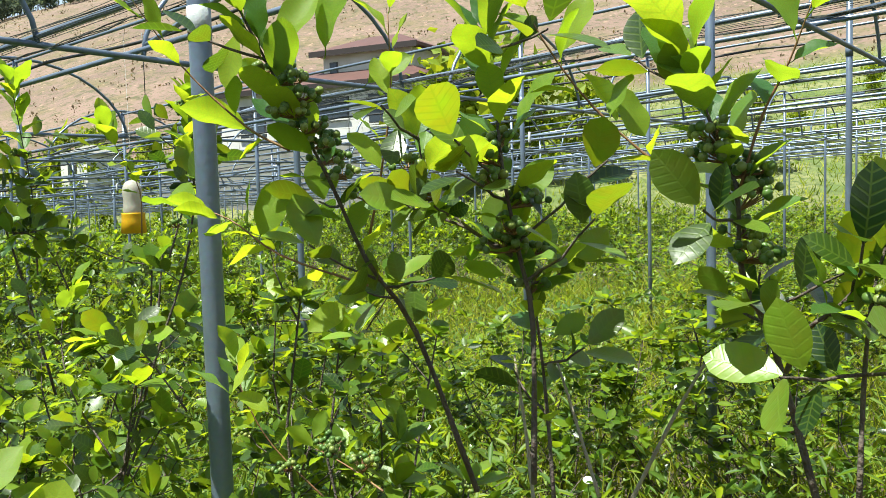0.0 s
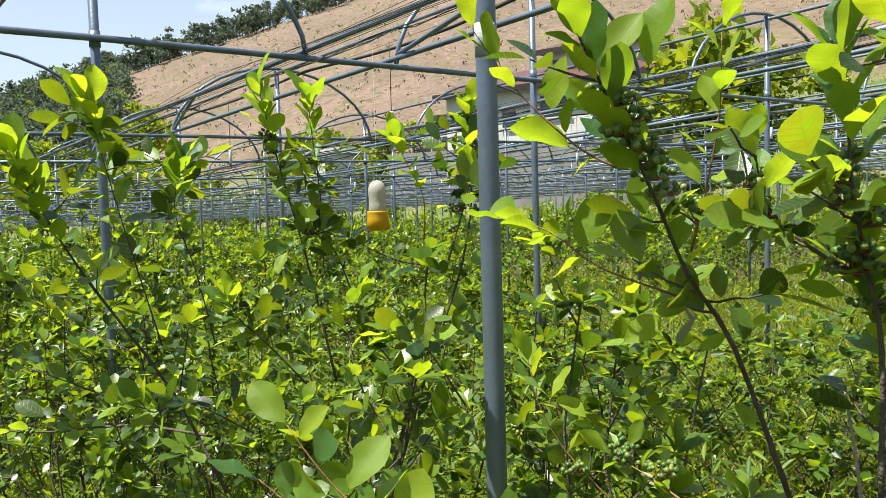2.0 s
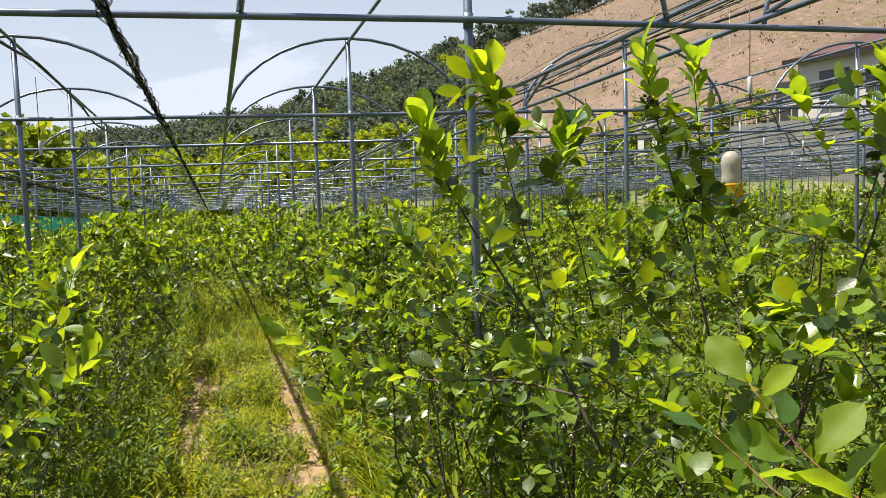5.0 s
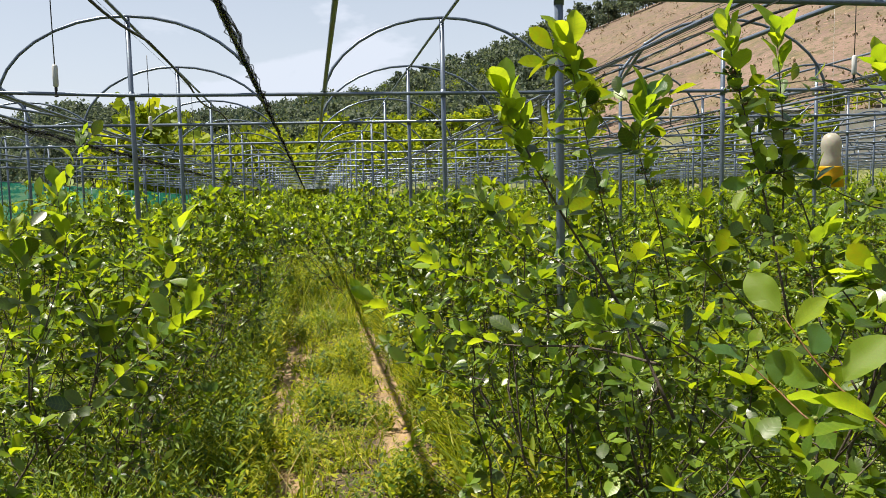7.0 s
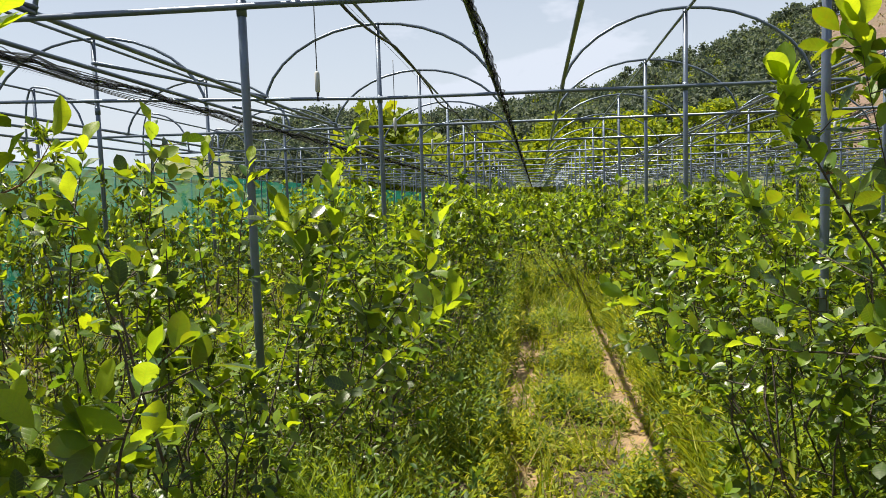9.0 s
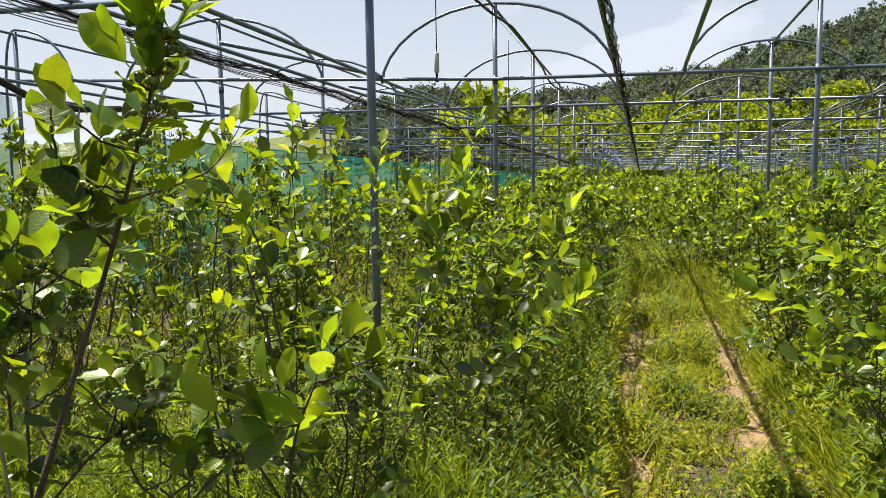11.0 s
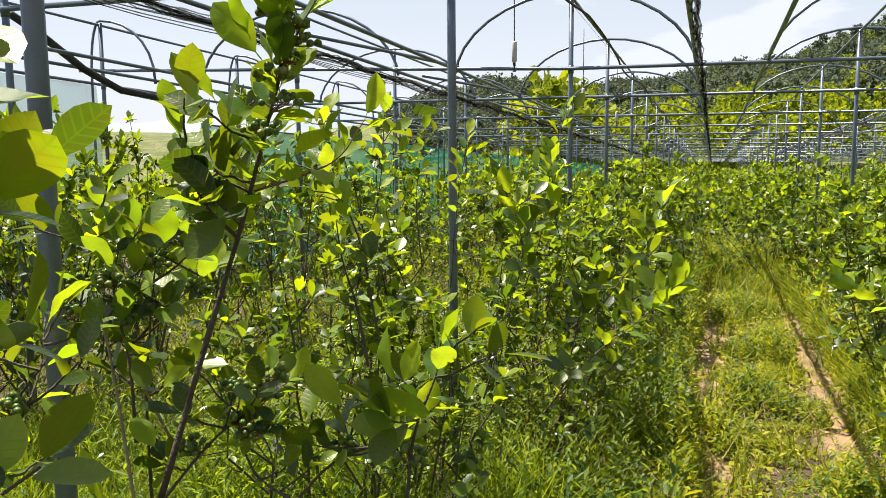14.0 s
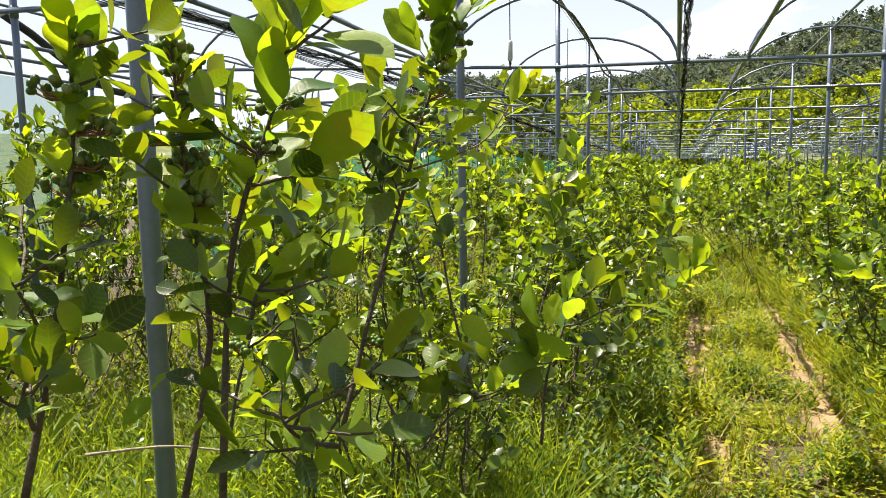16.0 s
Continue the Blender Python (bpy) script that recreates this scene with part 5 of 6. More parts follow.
shoot(near_left, [(-0.406, -0.733, 1.232), (-0.435, -0.733, 1.424), (-0.435, -0.710, 1.507), (-0.429, -0.680, 1.572), (-0.420, -0.662, 1.638)], 18, 0.086, first=0.35, bunches=(0.60, 0.72), thick=0.0055)
shoot(near_left, [(-0.398, -0.620, 1.300), (-0.372, -0.637, 1.313), (-0.353, -0.646, 1.336), (-0.359, -0.648, 1.357)], 6, 0.056)
shoot(near_left, [(-0.425, -0.711, 1.378), (-0.419, -0.698, 1.418), (-0.410, -0.679, 1.439)], 4, 0.061)
shoot(near_left, [(-0.359, -0.855, 1.367), (-0.320, -0.836, 1.414), (-0.286, -0.821, 1.447)], 6, 0.057)
shoot(near_left, [(-0.344, -0.866, 1.314), (-0.317, -0.849, 1.352), (-0.316, -0.830, 1.380)], 5, 0.057)
shoot(near_left, [(-0.925, -0.880, 1.165), (-0.888, -0.888, 1.243), (-0.850, -0.880, 1.302)], 0, 0.041, dead=True)
shoot(near_left, [(-0.666, -1.087, 1.151), (-0.727, -1.004, 1.147), (-0.769, -0.928, 1.130)], 0, 0.041, dead=True)
shoot(second_left, [(-1.492, -0.771, 0.994), (-1.493, -0.820, 1.194), (-1.484, -0.852, 1.380), (-1.461, -0.908, 1.509)], 14, 0.066, first=0.35, bunches=(0.6,), thick=0.0055)
shoot(second_left, [(-2.765, -0.653, 0.932), (-2.815, -0.501, 1.038), (-2.822, -0.366, 0.977)], 8, 0.080)
shoot(second_left, [(-2.750, -0.539, 0.779), (-2.790, -0.463, 0.886), (-2.835, -0.452, 1.113)], 9, 0.080)
shoot(second_left, [(-2.848, -0.828, 1.037), (-2.895, -0.767, 1.271), (-2.914, -0.742, 1.489), (-2.922, -0.695, 1.666)], 14, 0.078, first=0.3)
shoot(second_left, [(-2.035, -1.077, 1.275), (-2.067, -1.042, 1.446), (-2.073, -1.025, 1.677)], 12, 0.070, first=0.3)
shoot(second_left, [(-1.863, -1.165, 1.219), (-1.895, -1.153, 1.432), (-1.914, -1.121, 1.620)], 12, 0.070, first=0.3)
shoot(second_left, [(-2.490, -0.982, 1.103), (-2.525, -0.971, 1.347), (-2.544, -0.938, 1.575)], 12, 0.072, first=0.3)
shoot(second_left, [(-2.468, -1.069, 1.179), (-2.482, -1.089, 1.389), (-2.498, -1.060, 1.613)], 12, 0.070, first=0.3)
shoot(second_left, [(-1.725, -0.993, 0.979), (-1.780, -0.983, 1.154), (-1.792, -1.026, 1.339)], 6, 0.055)
# leaves turned least take the paler colour, which stands in for backlight
leaf_at(near_left, (-0.449, -0.682, 1.583), (-0.431, -0.699, 1.657), 15, True)
leaf_at(near_left, (-0.451, -0.676, 1.596), (-0.448, -0.661, 1.666), -30, True)
leaf_at(near_left, (-0.451, -0.681, 1.552), (-0.464, -0.650, 1.566), -70)
leaf_at(near_left, (-0.421, -0.707, 1.399), (-0.446, -0.674, 1.443), -60)
leaf_at(near_left, (-0.427, -0.695, 1.398), (-0.420, -0.719, 1.427), 20, True)
leaf_at(near_left, (-0.432, -0.710, 1.477), (-0.443, -0.693, 1.502), 0, True)
leaf_at(near_left, (-0.402, -0.756, 1.632), (-0.409, -0.732, 1.675), 10, True)
leaf_at(near_left, (-0.405, -0.753, 1.623), (-0.388, -0.767, 1.666), -20, True)
leaf_at(near_left, (-0.376, -0.796, 1.614), (-0.361, -0.806, 1.659), -60)
leaf_at(near_left, (-0.362, -0.819, 1.578), (-0.381, -0.794, 1.574), 60)
leaf_at(near_left, (-0.359, -0.824, 1.548), (-0.367, -0.812, 1.585), -70)
leaf_at(near_left, (-0.333, -0.849, 1.604), (-0.322, -0.856, 1.640), 10, True)
leaf_at(near_left, (-0.316, -0.837, 1.358), (-0.331, -0.829, 1.381), -20, True)
leaf_at(near_left, (-0.395, -0.775, 1.510), (-0.398, -0.768, 1.486), 0, True)
leaf_at(near_left, (-0.408, -0.749, 1.467), (-0.402, -0.764, 1.509), 20, True)
leaf_at(near_left, (-0.409, -0.727, 1.400), (-0.419, -0.705, 1.385), 70)
leaf_at(near_left, (-0.313, -0.823, 1.319), (-0.329, -0.814, 1.340), 10, True)
leaf_at(near_left, (-0.365, -0.769, 1.342), (-0.378, -0.761, 1.363), 0, True)
leaf_at(near_left, (-0.387, -0.748, 1.366), (-0.375, -0.757, 1.345), 30, True)
leaf_at(near_left, (-0.345, -0.785, 1.320), (-0.365, -0.769, 1.342), 40, True)
leaf_at(near_left, (-0.803, -0.715, 1.601), (-0.793, -0.730, 1.649), 0, True)
leaf_at(near_left, (-0.815, -0.666, 1.647), (-0.794, -0.707, 1.706), -30, True)
leaf_at(near_left, (-0.820, -0.650, 1.643), (-0.813, -0.632, 1.729), 10, True)
leaf_at(near_left, (-0.810, -0.676, 1.667), (-0.800, -0.686, 1.714), 30, True)
leaf_at(near_left, (-0.827, -0.643, 1.542), (-0.837, -0.600, 1.576), -50, True)
leaf_at(near_left, (-0.836, -0.607, 1.557), (-0.838, -0.592, 1.597), 10, True)
leaf_at(near_left, (-0.821, -0.664, 1.525), (-0.830, -0.629, 1.529), -80)
leaf_at(near_left, (-0.806, -0.710, 1.575), (-0.816, -0.676, 1.595), 40, True)
leaf_at(near_left, (-0.802, -0.705, 1.440), (-0.808, -0.681, 1.421), -50, True)
leaf_at(near_left, (-0.799, -0.726, 1.487), (-0.783, -0.768, 1.509), 30, True)
leaf_at(near_left, (-0.773, -0.736, 1.324), (-0.755, -0.768, 1.305), -30, True)
leaf_at(near_left, (-0.700, -0.791, 1.168), (-0.698, -0.819, 1.199), 0, True)
leaf_at(near_left, (-0.700, -0.801, 1.181), (-0.705, -0.836, 1.243), -40, True)
leaf_at(near_left, (-0.700, -0.791, 1.168), (-0.717, -0.734, 1.150), -75)
leaf_at(near_left, (-0.738, -0.763, 1.237), (-0.736, -0.791, 1.272), 20, True)
leaf_at(near_left, (-0.824, -0.521, 1.300), (-0.832, -0.551, 1.359), -50, True)
leaf_at(near_left, (-0.825, -0.518, 1.300), (-0.838, -0.502, 1.349), 30, True)
leaf_at(near_left, (-0.808, -0.576, 1.276), (-0.808, -0.623, 1.321), 0, True)
leaf_at(near_left, (-0.811, -0.569, 1.279), (-0.827, -0.486, 1.290), -80)
leaf_at(near_left, (-0.812, -0.562, 1.279), (-0.813, -0.527, 1.259), 60)
shoot(near_left, [(-0.809, -0.960, 1.199), (-0.880, -0.996, 1.295), (-0.911, -0.988, 1.397), (-0.931, -0.976, 1.486)], 14, 0.061, first=0.3, bunches=(0.45, 0.6, 0.75))
shoot(near_left, [(-0.826, -0.860, 1.204), (-0.845, -0.878, 1.297), (-0.865, -0.911, 1.377), (-0.904, -0.925, 1.452)], 13, 0.064, first=0.35, bunches=(0.5, 0.7))
shoot(second_left, [(-1.176, -1.085, 1.203), (-1.216, -1.072, 1.333), (-1.240, -1.056, 1.429), (-1.254, -1.042, 1.516)], 15, 0.088, first=0.3, bunches=(0.5,))
shoot(second_left, [(-1.316, -1.073, 1.234), (-1.346, -1.063, 1.357), (-1.360, -1.056, 1.440), (-1.362, -1.059, 1.518)], 13, 0.088, first=0.3)
shoot(near_left, [(-0.865, -0.927, 1.274), (-0.945, -0.923, 1.317), (-0.980, -0.887, 1.360), (-1.003, -0.859, 1.390)], 11, 0.059, bunches=(0.4, 0.7))
shoot(near_left, [(-0.812, -0.830, 1.126), (-0.868, -0.792, 1.190), (-0.926, -0.760, 1.227), (-0.980, -0.738, 1.245)], 9, 0.057, bunches=(0.3, 0.5, 0.7, 0.9))
shoot(near_left, [(-0.930, -0.717, 1.092), (-0.975, -0.672, 1.144), (-1.013, -0.606, 1.169), (-1.037, -0.566, 1.197)], 10, 0.066, bunches=(0.4, 0.6))
shoot(near_left, [(-0.581, -0.827, 1.224), (-0.609, -0.828, 1.281), (-0.654, -0.832, 1.335), (-0.690, -0.853, 1.385)], 10, 0.062, bunches=(0.5,))
shoot(second_left, [(-1.694, -0.927, 1.064), (-1.712, -0.957, 1.187), (-1.716, -0.994, 1.301), (-1.721, -1.012, 1.415)], 10, 0.060, first=0.35, thick=0.0060)
shoot(second_left, [(-1.716, -0.981, 1.263), (-1.742, -0.943, 1.325), (-1.769, -0.884, 1.363)], 6, 0.056, bunches=(0.8,))
shoot(second_left, [(-2.124, -0.778, 0.873), (-2.190, -0.733, 1.079), (-2.278, -0.706, 1.255), (-2.332, -0.768, 1.440)], 18, 0.096, first=0.3)
shoot(second_left, [(-2.482, -0.607, 0.889), (-2.531, -0.584, 1.090), (-2.548, -0.658, 1.294), (-2.556, -0.680, 1.500)], 18, 0.100, first=0.3)
shoot(second_left, [(-2.153, -0.615, 0.849), (-2.262, -0.497, 0.986), (-2.343, -0.386, 1.070), (-2.414, -0.301, 1.157)], 18, 0.096, first=0.25, bunches=(0.5,))
shoot(second_left, [(-2.523, -0.547, 1.024), (-2.562, -0.438, 1.179), (-2.579, -0.376, 1.281), (-2.589, -0.347, 1.382)], 14, 0.096, first=0.25)
for owner in (near_right, second_right, near_left, second_left):
    v, f = scatter(LEAF_FINE[:2], np.concatenate(SPURS[owner.name]))
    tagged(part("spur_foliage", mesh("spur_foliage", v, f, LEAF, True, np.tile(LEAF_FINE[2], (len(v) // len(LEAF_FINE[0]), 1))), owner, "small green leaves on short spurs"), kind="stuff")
    tagged(part("spur_wood", mesh("spur_wood", *join(TWIGS[owner.name]), BARK), owner), kind="stuff")

# ---- beyond the net house ----
def wavy_net(length, height, seed):
    g2 = np.random.default_rng(seed)
    nx, nz = 80, 6
    u, w = np.meshgrid(np.linspace(0, length, nx), np.linspace(0, height, nz), indexing="ij")
    off = 0.05 * np.sin(u * 1.7 + w) + 0.03 * np.sin(u * 4.1 + 2 * w) + g2.normal(0, 0.008, u.shape)
    v = np.stack([u, off, w], -1).reshape(-1, 3)
    i, k = np.meshgrid(np.arange(nx - 1), np.arange(nz - 1), indexing="ij")
    return v, np.stack([i * nz + k, (i + 1) * nz + k, (i + 1) * nz + k + 1, i * nz + k + 1], -1).reshape(-1, 4)


def net_fence(start, heading, length, height, fall, label):
    f = new("net_fence")
    f.matrix_basis = pose(*start, 0, math.degrees(math.atan(fall)), heading)
    tagged(f, label, "fence", "green net fences")
    part("net", mesh("net", *wavy_net(length, height, 3), GREEN_NET), f, "green woven windbreak net")
    for u in np.arange(0, length + 0.1, 2.95):
        part("post", mesh("post", *tube([(u, 0.05, -0.2), (u, 0.05, height + 0.02)], 0.0159, 6), STEEL), f)
    part("rail", mesh("rail", *tube([(0, 0.02, height), (length / 2, 0.02, height - 0.01), (length, 0.02, height)], 0.0127, 6), STEEL), f)
    return f


net_fence((-9.6, Y0 - 0.12, SLOPE * -9.6), 180, 44, 2.22, SLOPE, "green windbreak net along the edge of the net house")
side = new("side_net")
side.matrix_basis = pose(2.0, Y0 - 0.06, SLOPE * 2.0, 0, math.degrees(math.atan(SLOPE)), 180)
tagged(side, "pale blue-green net hung along the side of the net house", "net")
part("net", mesh("net", *wavy_net(9.5, 2.50, 8), SIDE_NET), side)


def tree_meshes(seed, height, spread, clumps, per, leaf_size, mat, conifer=False):
    g3 = np.random.default_rng(seed)
    trunk = [tube(curve_points((0, 0, -0.4), (g3.normal(0, 0.2), g3.normal(0, 0.2), height * 0.92), (0.1, 0.1, 0), 7, g3, 0.05), np.linspace(height * 0.018, height * 0.003, 7), 4, False)]
    ats = []
    for q in range(clumps):
        t = g3.uniform(0.30, 1.0) if not conifer else g3.uniform(0.22, 1.0)
        a = g3.uniform(0, 6.283)
        rad = spread * (1.1 - t) * g3.uniform(0.4, 1.1) if conifer else spread * math.sin(math.pi * (0.15 + 0.8 * t)) ** 0.7 * g3.uniform(0.25, 1.0)
        c = np.array([math.cos(a) * rad, math.sin(a) * rad, height * t])
        trunk.append(tube([(0, 0, height * (t * 0.8)), tuple(c * np.array([0.5, 0.5, 0.97])), tuple(c)], np.linspace(height * 0.005, height * 0.001, 3), 3, False))
        size = spread * (0.26 if not conifer else 0.22)
        ats.append(c + g3.normal(0, 1, (per, 3)) * size * np.array([1, 1, 0.55 if not conifer else 0.3]))
    ats = np.concatenate(ats)
    m = bases(ats, g3.normal(0, 1, ats.shape), g3.normal(0, 1, ats.shape) + np.array([0, 0, 0.8]), leaf_size * g3.uniform(0.6, 1.5, len(ats)))
    card = (np.array([(-0.4, 0, 0), (0.35, 0.1, 0.1), (0.45, 0.9, -0.05), (-0.3, 1.0, 0.12)]), np.array([[0, 1, 2, 3]]))
    return mesh("trunk", *join(trunk), BARK), mesh("crown", *scatter(card, m), mat, False), mesh("bole", *trunk[0], BARK)


BROAD = [tree_meshes(s, 6.5, 2.6, 30, 18, 0.43, FOLIAGE) for s in (1, 2, 3)]
PINES = [tree_meshes(s, 9.0, 3.1, 26, 10, 0.66, PINE, True) for s in (4, 5, 6)]
CANOPY = [tree_meshes(s, 6.5, 2.7, 22, 9, 0.56, PINE) for s in (7, 8, 9)]


def tree_pose(g4, az, r, size):
    x, y = -r * math.sin(radians(az)), r * math.cos(radians(az))
    return pose(x, y, ground_z(x, y) - 0.1, 0, 0, g4.uniform(0, 360)) @ Matrix.Diagonal((size, size, size * g4.uniform(0.85, 1.2), 1))


def tree(kinds, g4, az, r, size, label, group):
    trunk, crown, bole = kinds[g4.integers(0, len(kinds))]
    tr = new("tree")
    tr.matrix_basis = tree_pose(g4, az, r, size)
    tagged(tr, label, "tree", group)
    part("trunk", trunk, tr)
    tagged(part("crown", crown, tr), kind="stuff")


def wood(name, kinds, poses, mat, label):
    """Far trees that nobody could count, joined."""
    tops, boles = [], []
    for k, (trunk, crown, bole) in enumerate(kinds):
        ms = np.array([np.array(m) for m in poses[k::len(kinds)]])
        tops.append(scatter(arrays(crown), ms))
        boles.append(scatter(arrays(bole), ms))
    tagged(part(name + "_crowns", mesh(name, *join(tops), mat, False)), label, "trees", "", "stuff")
    tagged(part(name + "_trunks", mesh(name, *join(boles), BARK)), "bare trunks of the far trees", "trees", "", "stuff")


g4 = np.random.default_rng(9)
for q in range(90):
    tree(BROAD, g4, g4.uniform(70, 102), g4.uniform(66, 100), g4.uniform(0.45, 0.85), "bright green broad-leaved tree at the foot of the hill", "trees at the foot of the hill")
for az, r, size in ((100.6, 60, 1.28), (99.3, 61, 1.10), (102.0, 63, 0.95), (34.6, 47, 1.35), (33.4, 49, 1.15), (38.3, 46, 0.95), (39.6, 47, 0.75), (30.5, 50, 0.7), (28.0, 48, 0.6), (59.5, 60, 0.5), (57.5, 58, 0.4), (62, 63, 0.5)):
    tree(BROAD, g4, az, r, size, "round bright green tree on the bank", "trees at the foot of the hill")
for q in range(45):
    tree(BROAD, g4, g4.uniform(52, 73), g4.uniform(58, 70), g4.uniform(0.25, 0.5), "bright green shrub below the bare hill", "shrubs on the bank")
for q in range(60):
    tree(BROAD, g4, g4.uniform(-8, 68), g4.uniform(42, 60), g4.uniform(0.14, 0.36), "low green shrub on the bank below the hill", "shrubs on the bank")
slope_poses = [tree_pose(g4, g4.uniform(72.5, 110), g4.uniform(96, 192), g4.uniform(0.40, 0.75)) for q in range(1000)]
ridge_poses = [tree_pose(g4, az + g4.uniform(-0.4, 0.4), g4.uniform(176, 200), g4.uniform(0.34, 0.66)) for az in np.arange(30, 84, 0.13)]
low_ridge = [tree_pose(g4, az + g4.uniform(-0.4, 0.4), g4.uniform(176, 200), g4.uniform(0.35, 0.62)) for az in np.arange(84, 112, 0.14)]
wood("hill_wood", CANOPY, slope_poses, PINE, "dark green wood on the hillside")
wood("far_ridge_wood", CANOPY, low_ridge, PINE, "green wood along the low far ridge")
wood("ridge_pines", PINES, ridge_poses, PINE, "dark green pines along the skyline")
scrub = [tree_pose(g4, g4.uniform(72, 101), g4.uniform(95, 180), g4.uniform(0.35, 0.6)) for q in range(90)]
wood("hill_scrub", BROAD, scrub, FOLIAGE, "green scrub on the wooded slope")

# tufts of scrub on the cleared hill
naz, nr = g4.uniform(-15, 73, 3600), 66 + 124 * g4.random(3600) ** 0.9
tx, ty = -nr * np.sin(np.radians(naz)), nr * np.cos(np.radians(naz))
at = np.repeat(np.stack([tx, ty, land(tx, ty)], -1), 5, 0) + g4.normal(0, 0.22, (18000, 3))
tuft = bases(at, g4.normal(0, 0.6, at.shape) + np.array([0, 0, 0.9]), g4.normal(0, 1, at.shape), np.repeat(g4.uniform(0.10, 0.42, 3600), 5))
SCRUB = leaf_material("dry_scrub", (0.16, 0.12, 0.068), (0.232, 0.176, 0.096), (0.224, 0.176, 0.088), 0.8, 0.45)
tagged(part("hill_tufts", mesh("hill_tufts", *scatter(LEAF_FAR[:2], tuft), SCRUB, False)), "dry tufts and low scrub on the bare hill", "scrub", "", "stuff")

# rough grass on the bank round the field
baz, br = g4.uniform(-20, 120, 60000), 26 + 44 * g4.random(60000) ** 1.4
bx, by = -br * np.sin(np.radians(baz)), br * np.cos(np.radians(baz))
clear = (bx < X1 - 1) | (by > Y1 + 0.5) | (by < Y0 - 1)
bx, by = bx[clear], by[clear]
tagged(part("bank_grass", mesh("bank_grass", *blades(lay(bx, by), g4.uniform(0.15, 0.7, len(bx)), 0.7, g4.uniform(0.015, 0.045, len(bx)), 1, g4), GRASS, False)), "rough pale green grass on the bank", "grass", "", "stuff")

# far mountains, the blue haze of distance put into their base colour
HAZE = material("haze_tinted_ridge", (0.336, 0.4, 0.48), 1.0, 0, 0.12, 0.004, 0.05, 0.0)
fa = np.radians(np.linspace(84, 170, 90))
top = 1.55 + 1900 * np.tan(np.radians(1.9 + 0.9 * np.sin(fa * 7.0) + 0.5 * np.sin(fa * 19 + 1) + 0.2 * np.sin(fa * 47)))
low = np.stack([-1900 * np.sin(fa), 1900 * np.cos(fa), np.full_like(fa, -120)], -1)
high = np.stack([-2200 * np.sin(fa), 2200 * np.cos(fa), top], -1)
ring = np.stack([low, high], 1).reshape(-1, 3)
tagged(part("backdrop", mesh("backdrop", ring, [(2 * k, 2 * k + 2, 2 * k + 3, 2 * k + 1) for k in range(89)], HAZE)), "far mountain ridge tinted with blue haze", "mountains", "", "structure")


# ---- the house on the bank ----
def box(x0, x1, y0, y1, z0, z1, bevel=0.0):
    bm = bmesh.new()
    bmesh.ops.create_cube(bm, size=1.0)
    for v in bm.verts:
        v.co = Vector(((x0 + x1) / 2 + v.co.x * (x1 - x0), (y0 + y1) / 2 + v.co.y * (y1 - y0), (z0 + z1) / 2 + v.co.z * (z1 - z0)))
    if bevel:
        bmesh.ops.bevel(bm, geom=bm.edges[:], offset=bevel, segments=1, affect="EDGES")
    return bm


def solid(name, bm, mat, parent, label=""):
    me = bpy.data.meshes.new(name)
    bm.to_mesh(me)
    bm.free()
    me.materials.append(mat)
    return part(name, me, parent, label)


def roof_form(x0, x1, y0, y1, z, rise, thick=0.18, over=0.6):
    """A low hipped roof with a deep eave."""
    bm = bmesh.new()
    xa, xb, ya, yb = x0 - over, x1 + over, y0 - over, y1 + over
    inset = min((yb - ya) / 2, (xb - xa) / 2) * 0.95
    ym = (ya + yb) / 2
    low = [bm.verts.new(c) for c in ((xa, ya, z), (xb, ya, z), (xb, yb, z), (xa, yb, z))]
    mid = [bm.verts.new((v.co.x, v.co.y, z + thick)) for v in low]
    r0, r1 = bm.verts.new((xa + inset, ym, z + thick + rise)), bm.verts.new((xb - inset, ym, z + thick + rise))
    bm.faces.new(low[::-1])
    for k in range(4):
        bm.faces.new((low[k], low[(k + 1) % 4], mid[(k + 1) % 4], mid[k]))
    bm.faces.new((mid[0], mid[1], r1, r0))
    bm.faces.new((mid[2], mid[3], r0, r1))
    bm.faces.new((mid[1], mid[2], r1))
    bm.faces.new((mid[3], mid[0], r0))
    return bm


RENDER = material("white_render", (0.576, 0.568, 0.544), 0.8, 0, 0.15, 0.8, 25, 0.2, (0.48, 0.472, 0.44))
ROOF = material("red_brown_roof", (0.104, 0.04, 0.032), 0.6, 0, 0.3, 1.5, 20, 0.3, (0.076, 0.0336, 0.028))
FASCIA = material("dark_brown_fascia", (0.02, 0.011, 0.010), 0.6, 0, 0.2, 4, 30, 0.1)
GLASS = material("dark_window_glass", (0.03, 0.04, 0.05), 0.12, 0, 0.1, 2, 10, 0.0)
FRAME = material("dark_window_frame", (0.048, 0.044, 0.04), 0.5, 0, 0.2, 5, 40, 0.1)
STONE = material("grey_stone_bank", (0.272, 0.264, 0.24), 0.9, 0, 0.4, 1.2, 9, 0.6, (0.176, 0.176, 0.16))


def window(parent, x, z, w, h, y):
    f = solid("window", box(x, x + w, y - 0.05, y + 0.02, z, z + h), FRAME, parent, "dark-framed window")
    n = 2 if w > 1.2 else 1
    for k in range(n):
        a = x + 0.07 + k * (w - 0.07) / n
        solid("pane", box(a, a + (w - 0.07) / n - 0.07, y - 0.065, y - 0.051, z + 0.08, z + h - 0.08), GLASS, f)
    solid("sill", box(x - 0.08, x + w + 0.08, y - 0.14, y - 0.0505, z - 0.08, z - 0.002), RENDER, f)


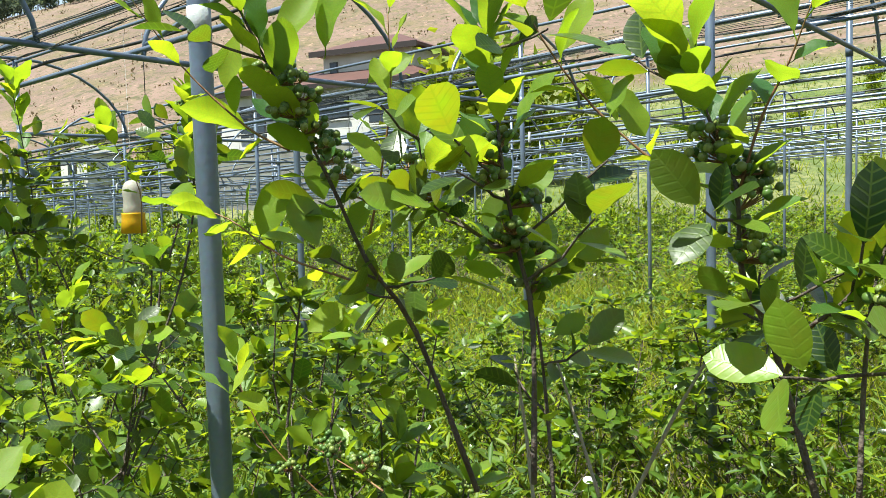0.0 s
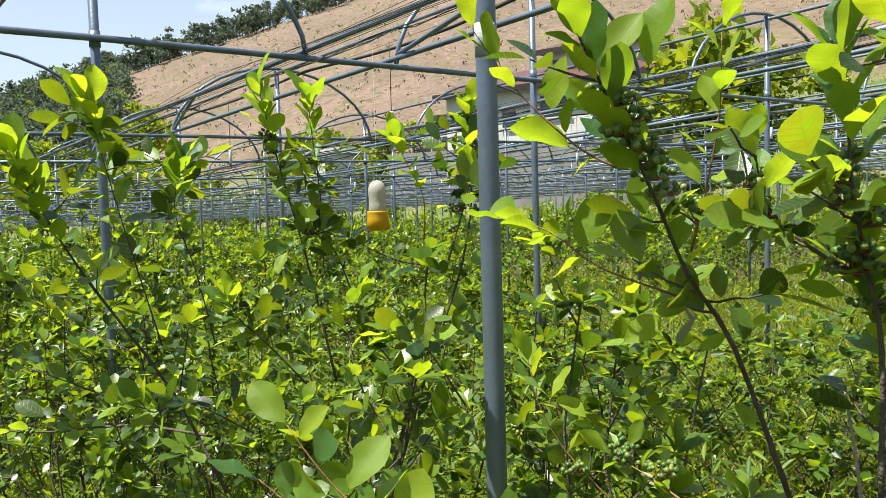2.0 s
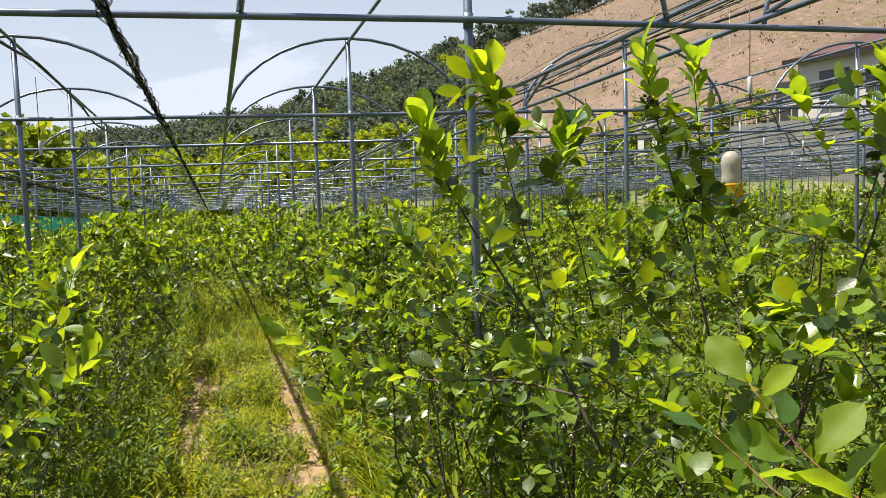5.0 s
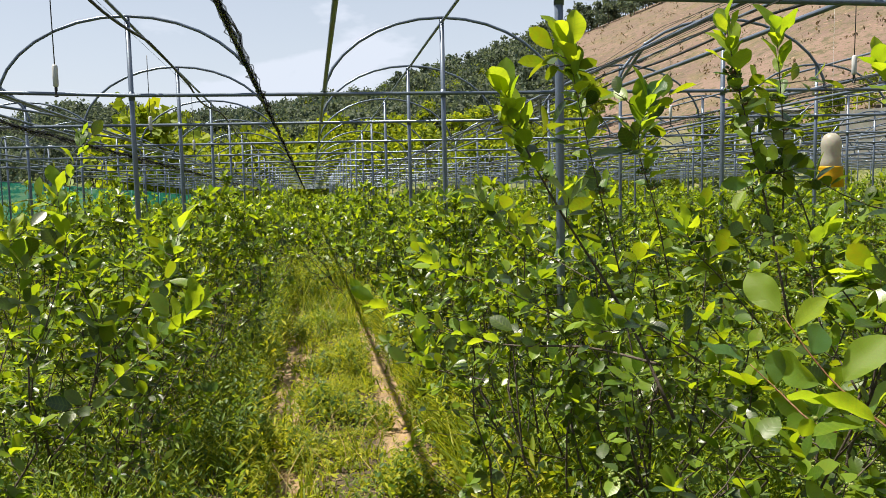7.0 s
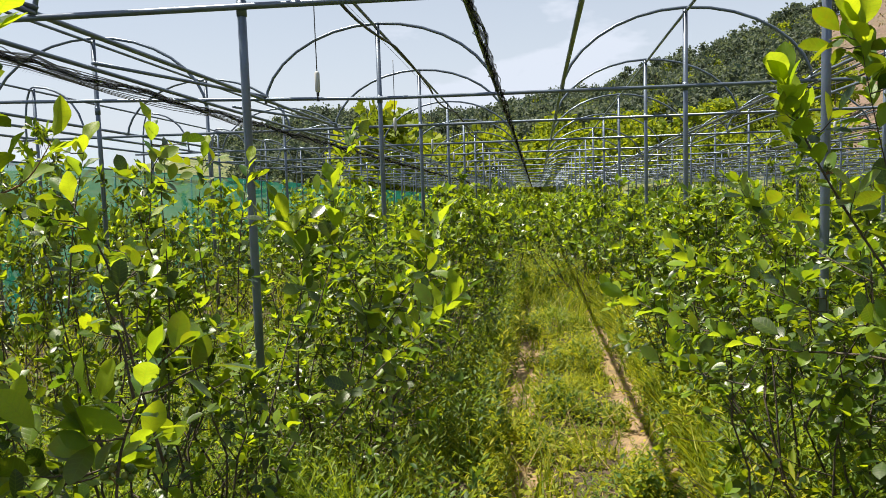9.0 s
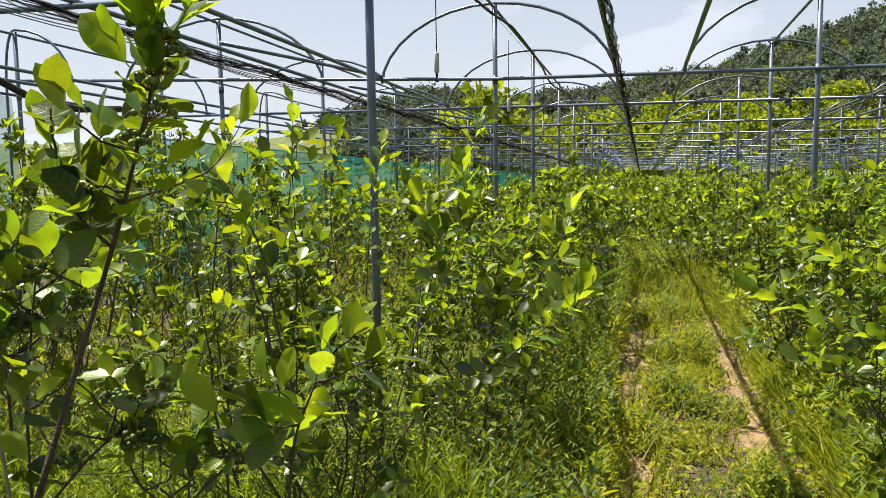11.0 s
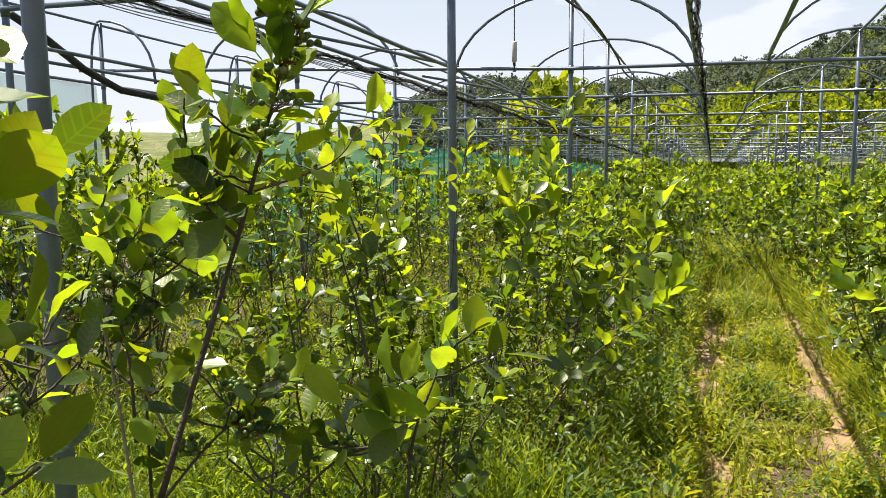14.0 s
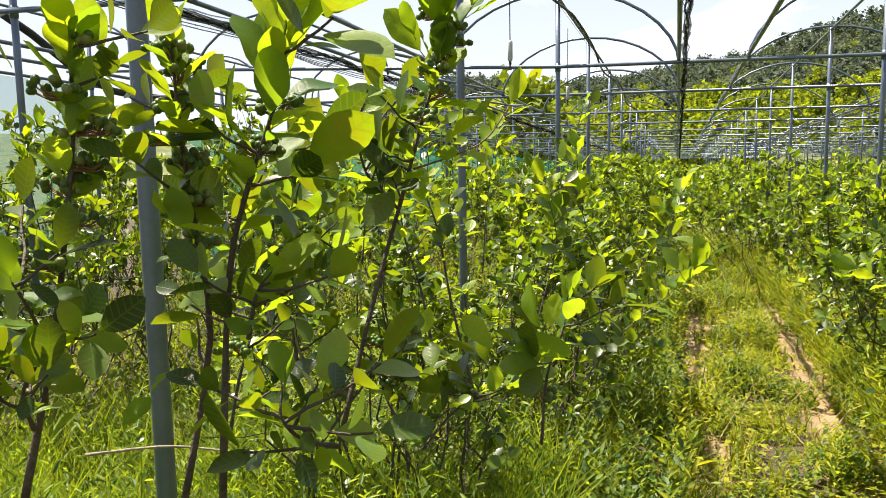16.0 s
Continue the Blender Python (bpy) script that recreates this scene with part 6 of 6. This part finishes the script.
def house(x, y, z, heading):
    h = empty("house", x, y, z, "white rendered house with red-brown hipped roofs on the bank", "house")
    h.matrix_basis = pose(x, y, z, 0, 0, heading)
    solid("wall", box(0, 15, 0, 7, -7.5, 0), RENDER, h, "white rendered lower walls")
    solid("upper_wall", box(6.6, 13.0, 2.2, 6.6, 0.25, 2.3), RENDER, h, "white rendered upper storey")
    solid("roof", roof_form(0, 15, 0, 7, 0.004, 1.5), ROOF, h, "red-brown hipped roof")
    solid("fascia", box(-0.66, 15.66, -0.66, -0.61, -0.12, 0.22), FASCIA, h, "dark brown eave board")
    solid("upper_roof", roof_form(6.6, 13.0, 2.2, 6.6, 2.305, 1.1), ROOF, h, "red-brown upper roof")
    solid("upper_fascia", box(5.95, 13.65, 1.54, 1.59, 2.18, 2.52), FASCIA, h, "dark brown upper eave board")
    for wx, wz, ww, wh in ((1.6, -2.7, 2.0, 2.0), (4.7, -2.3, 1.0, 1.1), (7.6, -1.9, 2.2, 1.3), (11.2, -2.3, 1.6, 1.7)):
        window(h, wx, wz, ww, wh, -0.02)
    window(h, 7.1, 0.95, 0.6, 0.9, 2.18)
    window(h, 10.2, 0.95, 1.8, 0.9, 2.18)
    solid("terrace_wall", box(-3.0, 18.0, -2.6, -2.2, -7.5, -3.6), STONE, h, "grey stone terrace wall")
    for k in range(24):
        solid("railing_post", box(-2.8 + k * 0.88, -2.76 + k * 0.88, -2.42, -2.38, -3.598, -2.7), RENDER, h)
    solid("railing", box(-2.9, 17.6, -2.44, -2.36, -2.699, -2.63), RENDER, h, "white terrace railing")
    solid("lean_to", box(-2.6, -0.01, 1.0, 6.0, -7.0, -0.9), FRAME, h, "dark lattice lean-to")


ha = Vector((-45.14, 34.39, 7.96))
hb = Vector((-33.69, 36.60, 7.85))
house(ha.x + 0.55, ha.y + 0.6, 7.80, math.degrees(math.atan2(hb.y - ha.y, hb.x - ha.x)))

shed = empty("shed", -52.0, 30.1, 2.2, "small white shed with a grey pitched roof", "shed")
solid("wall", box(-1.6, 1.6, -1.2, 1.2, -1.5, 2.2), RENDER, shed, "white shed wall")
solid("roof", roof_form(-1.6, 1.6, -1.2, 1.2, 2.204, 0.6, 0.08, 0.25), STONE, shed, "grey pitched roof")
window(shed, -0.6, 0.6, 1.0, 1.0, -1.22)
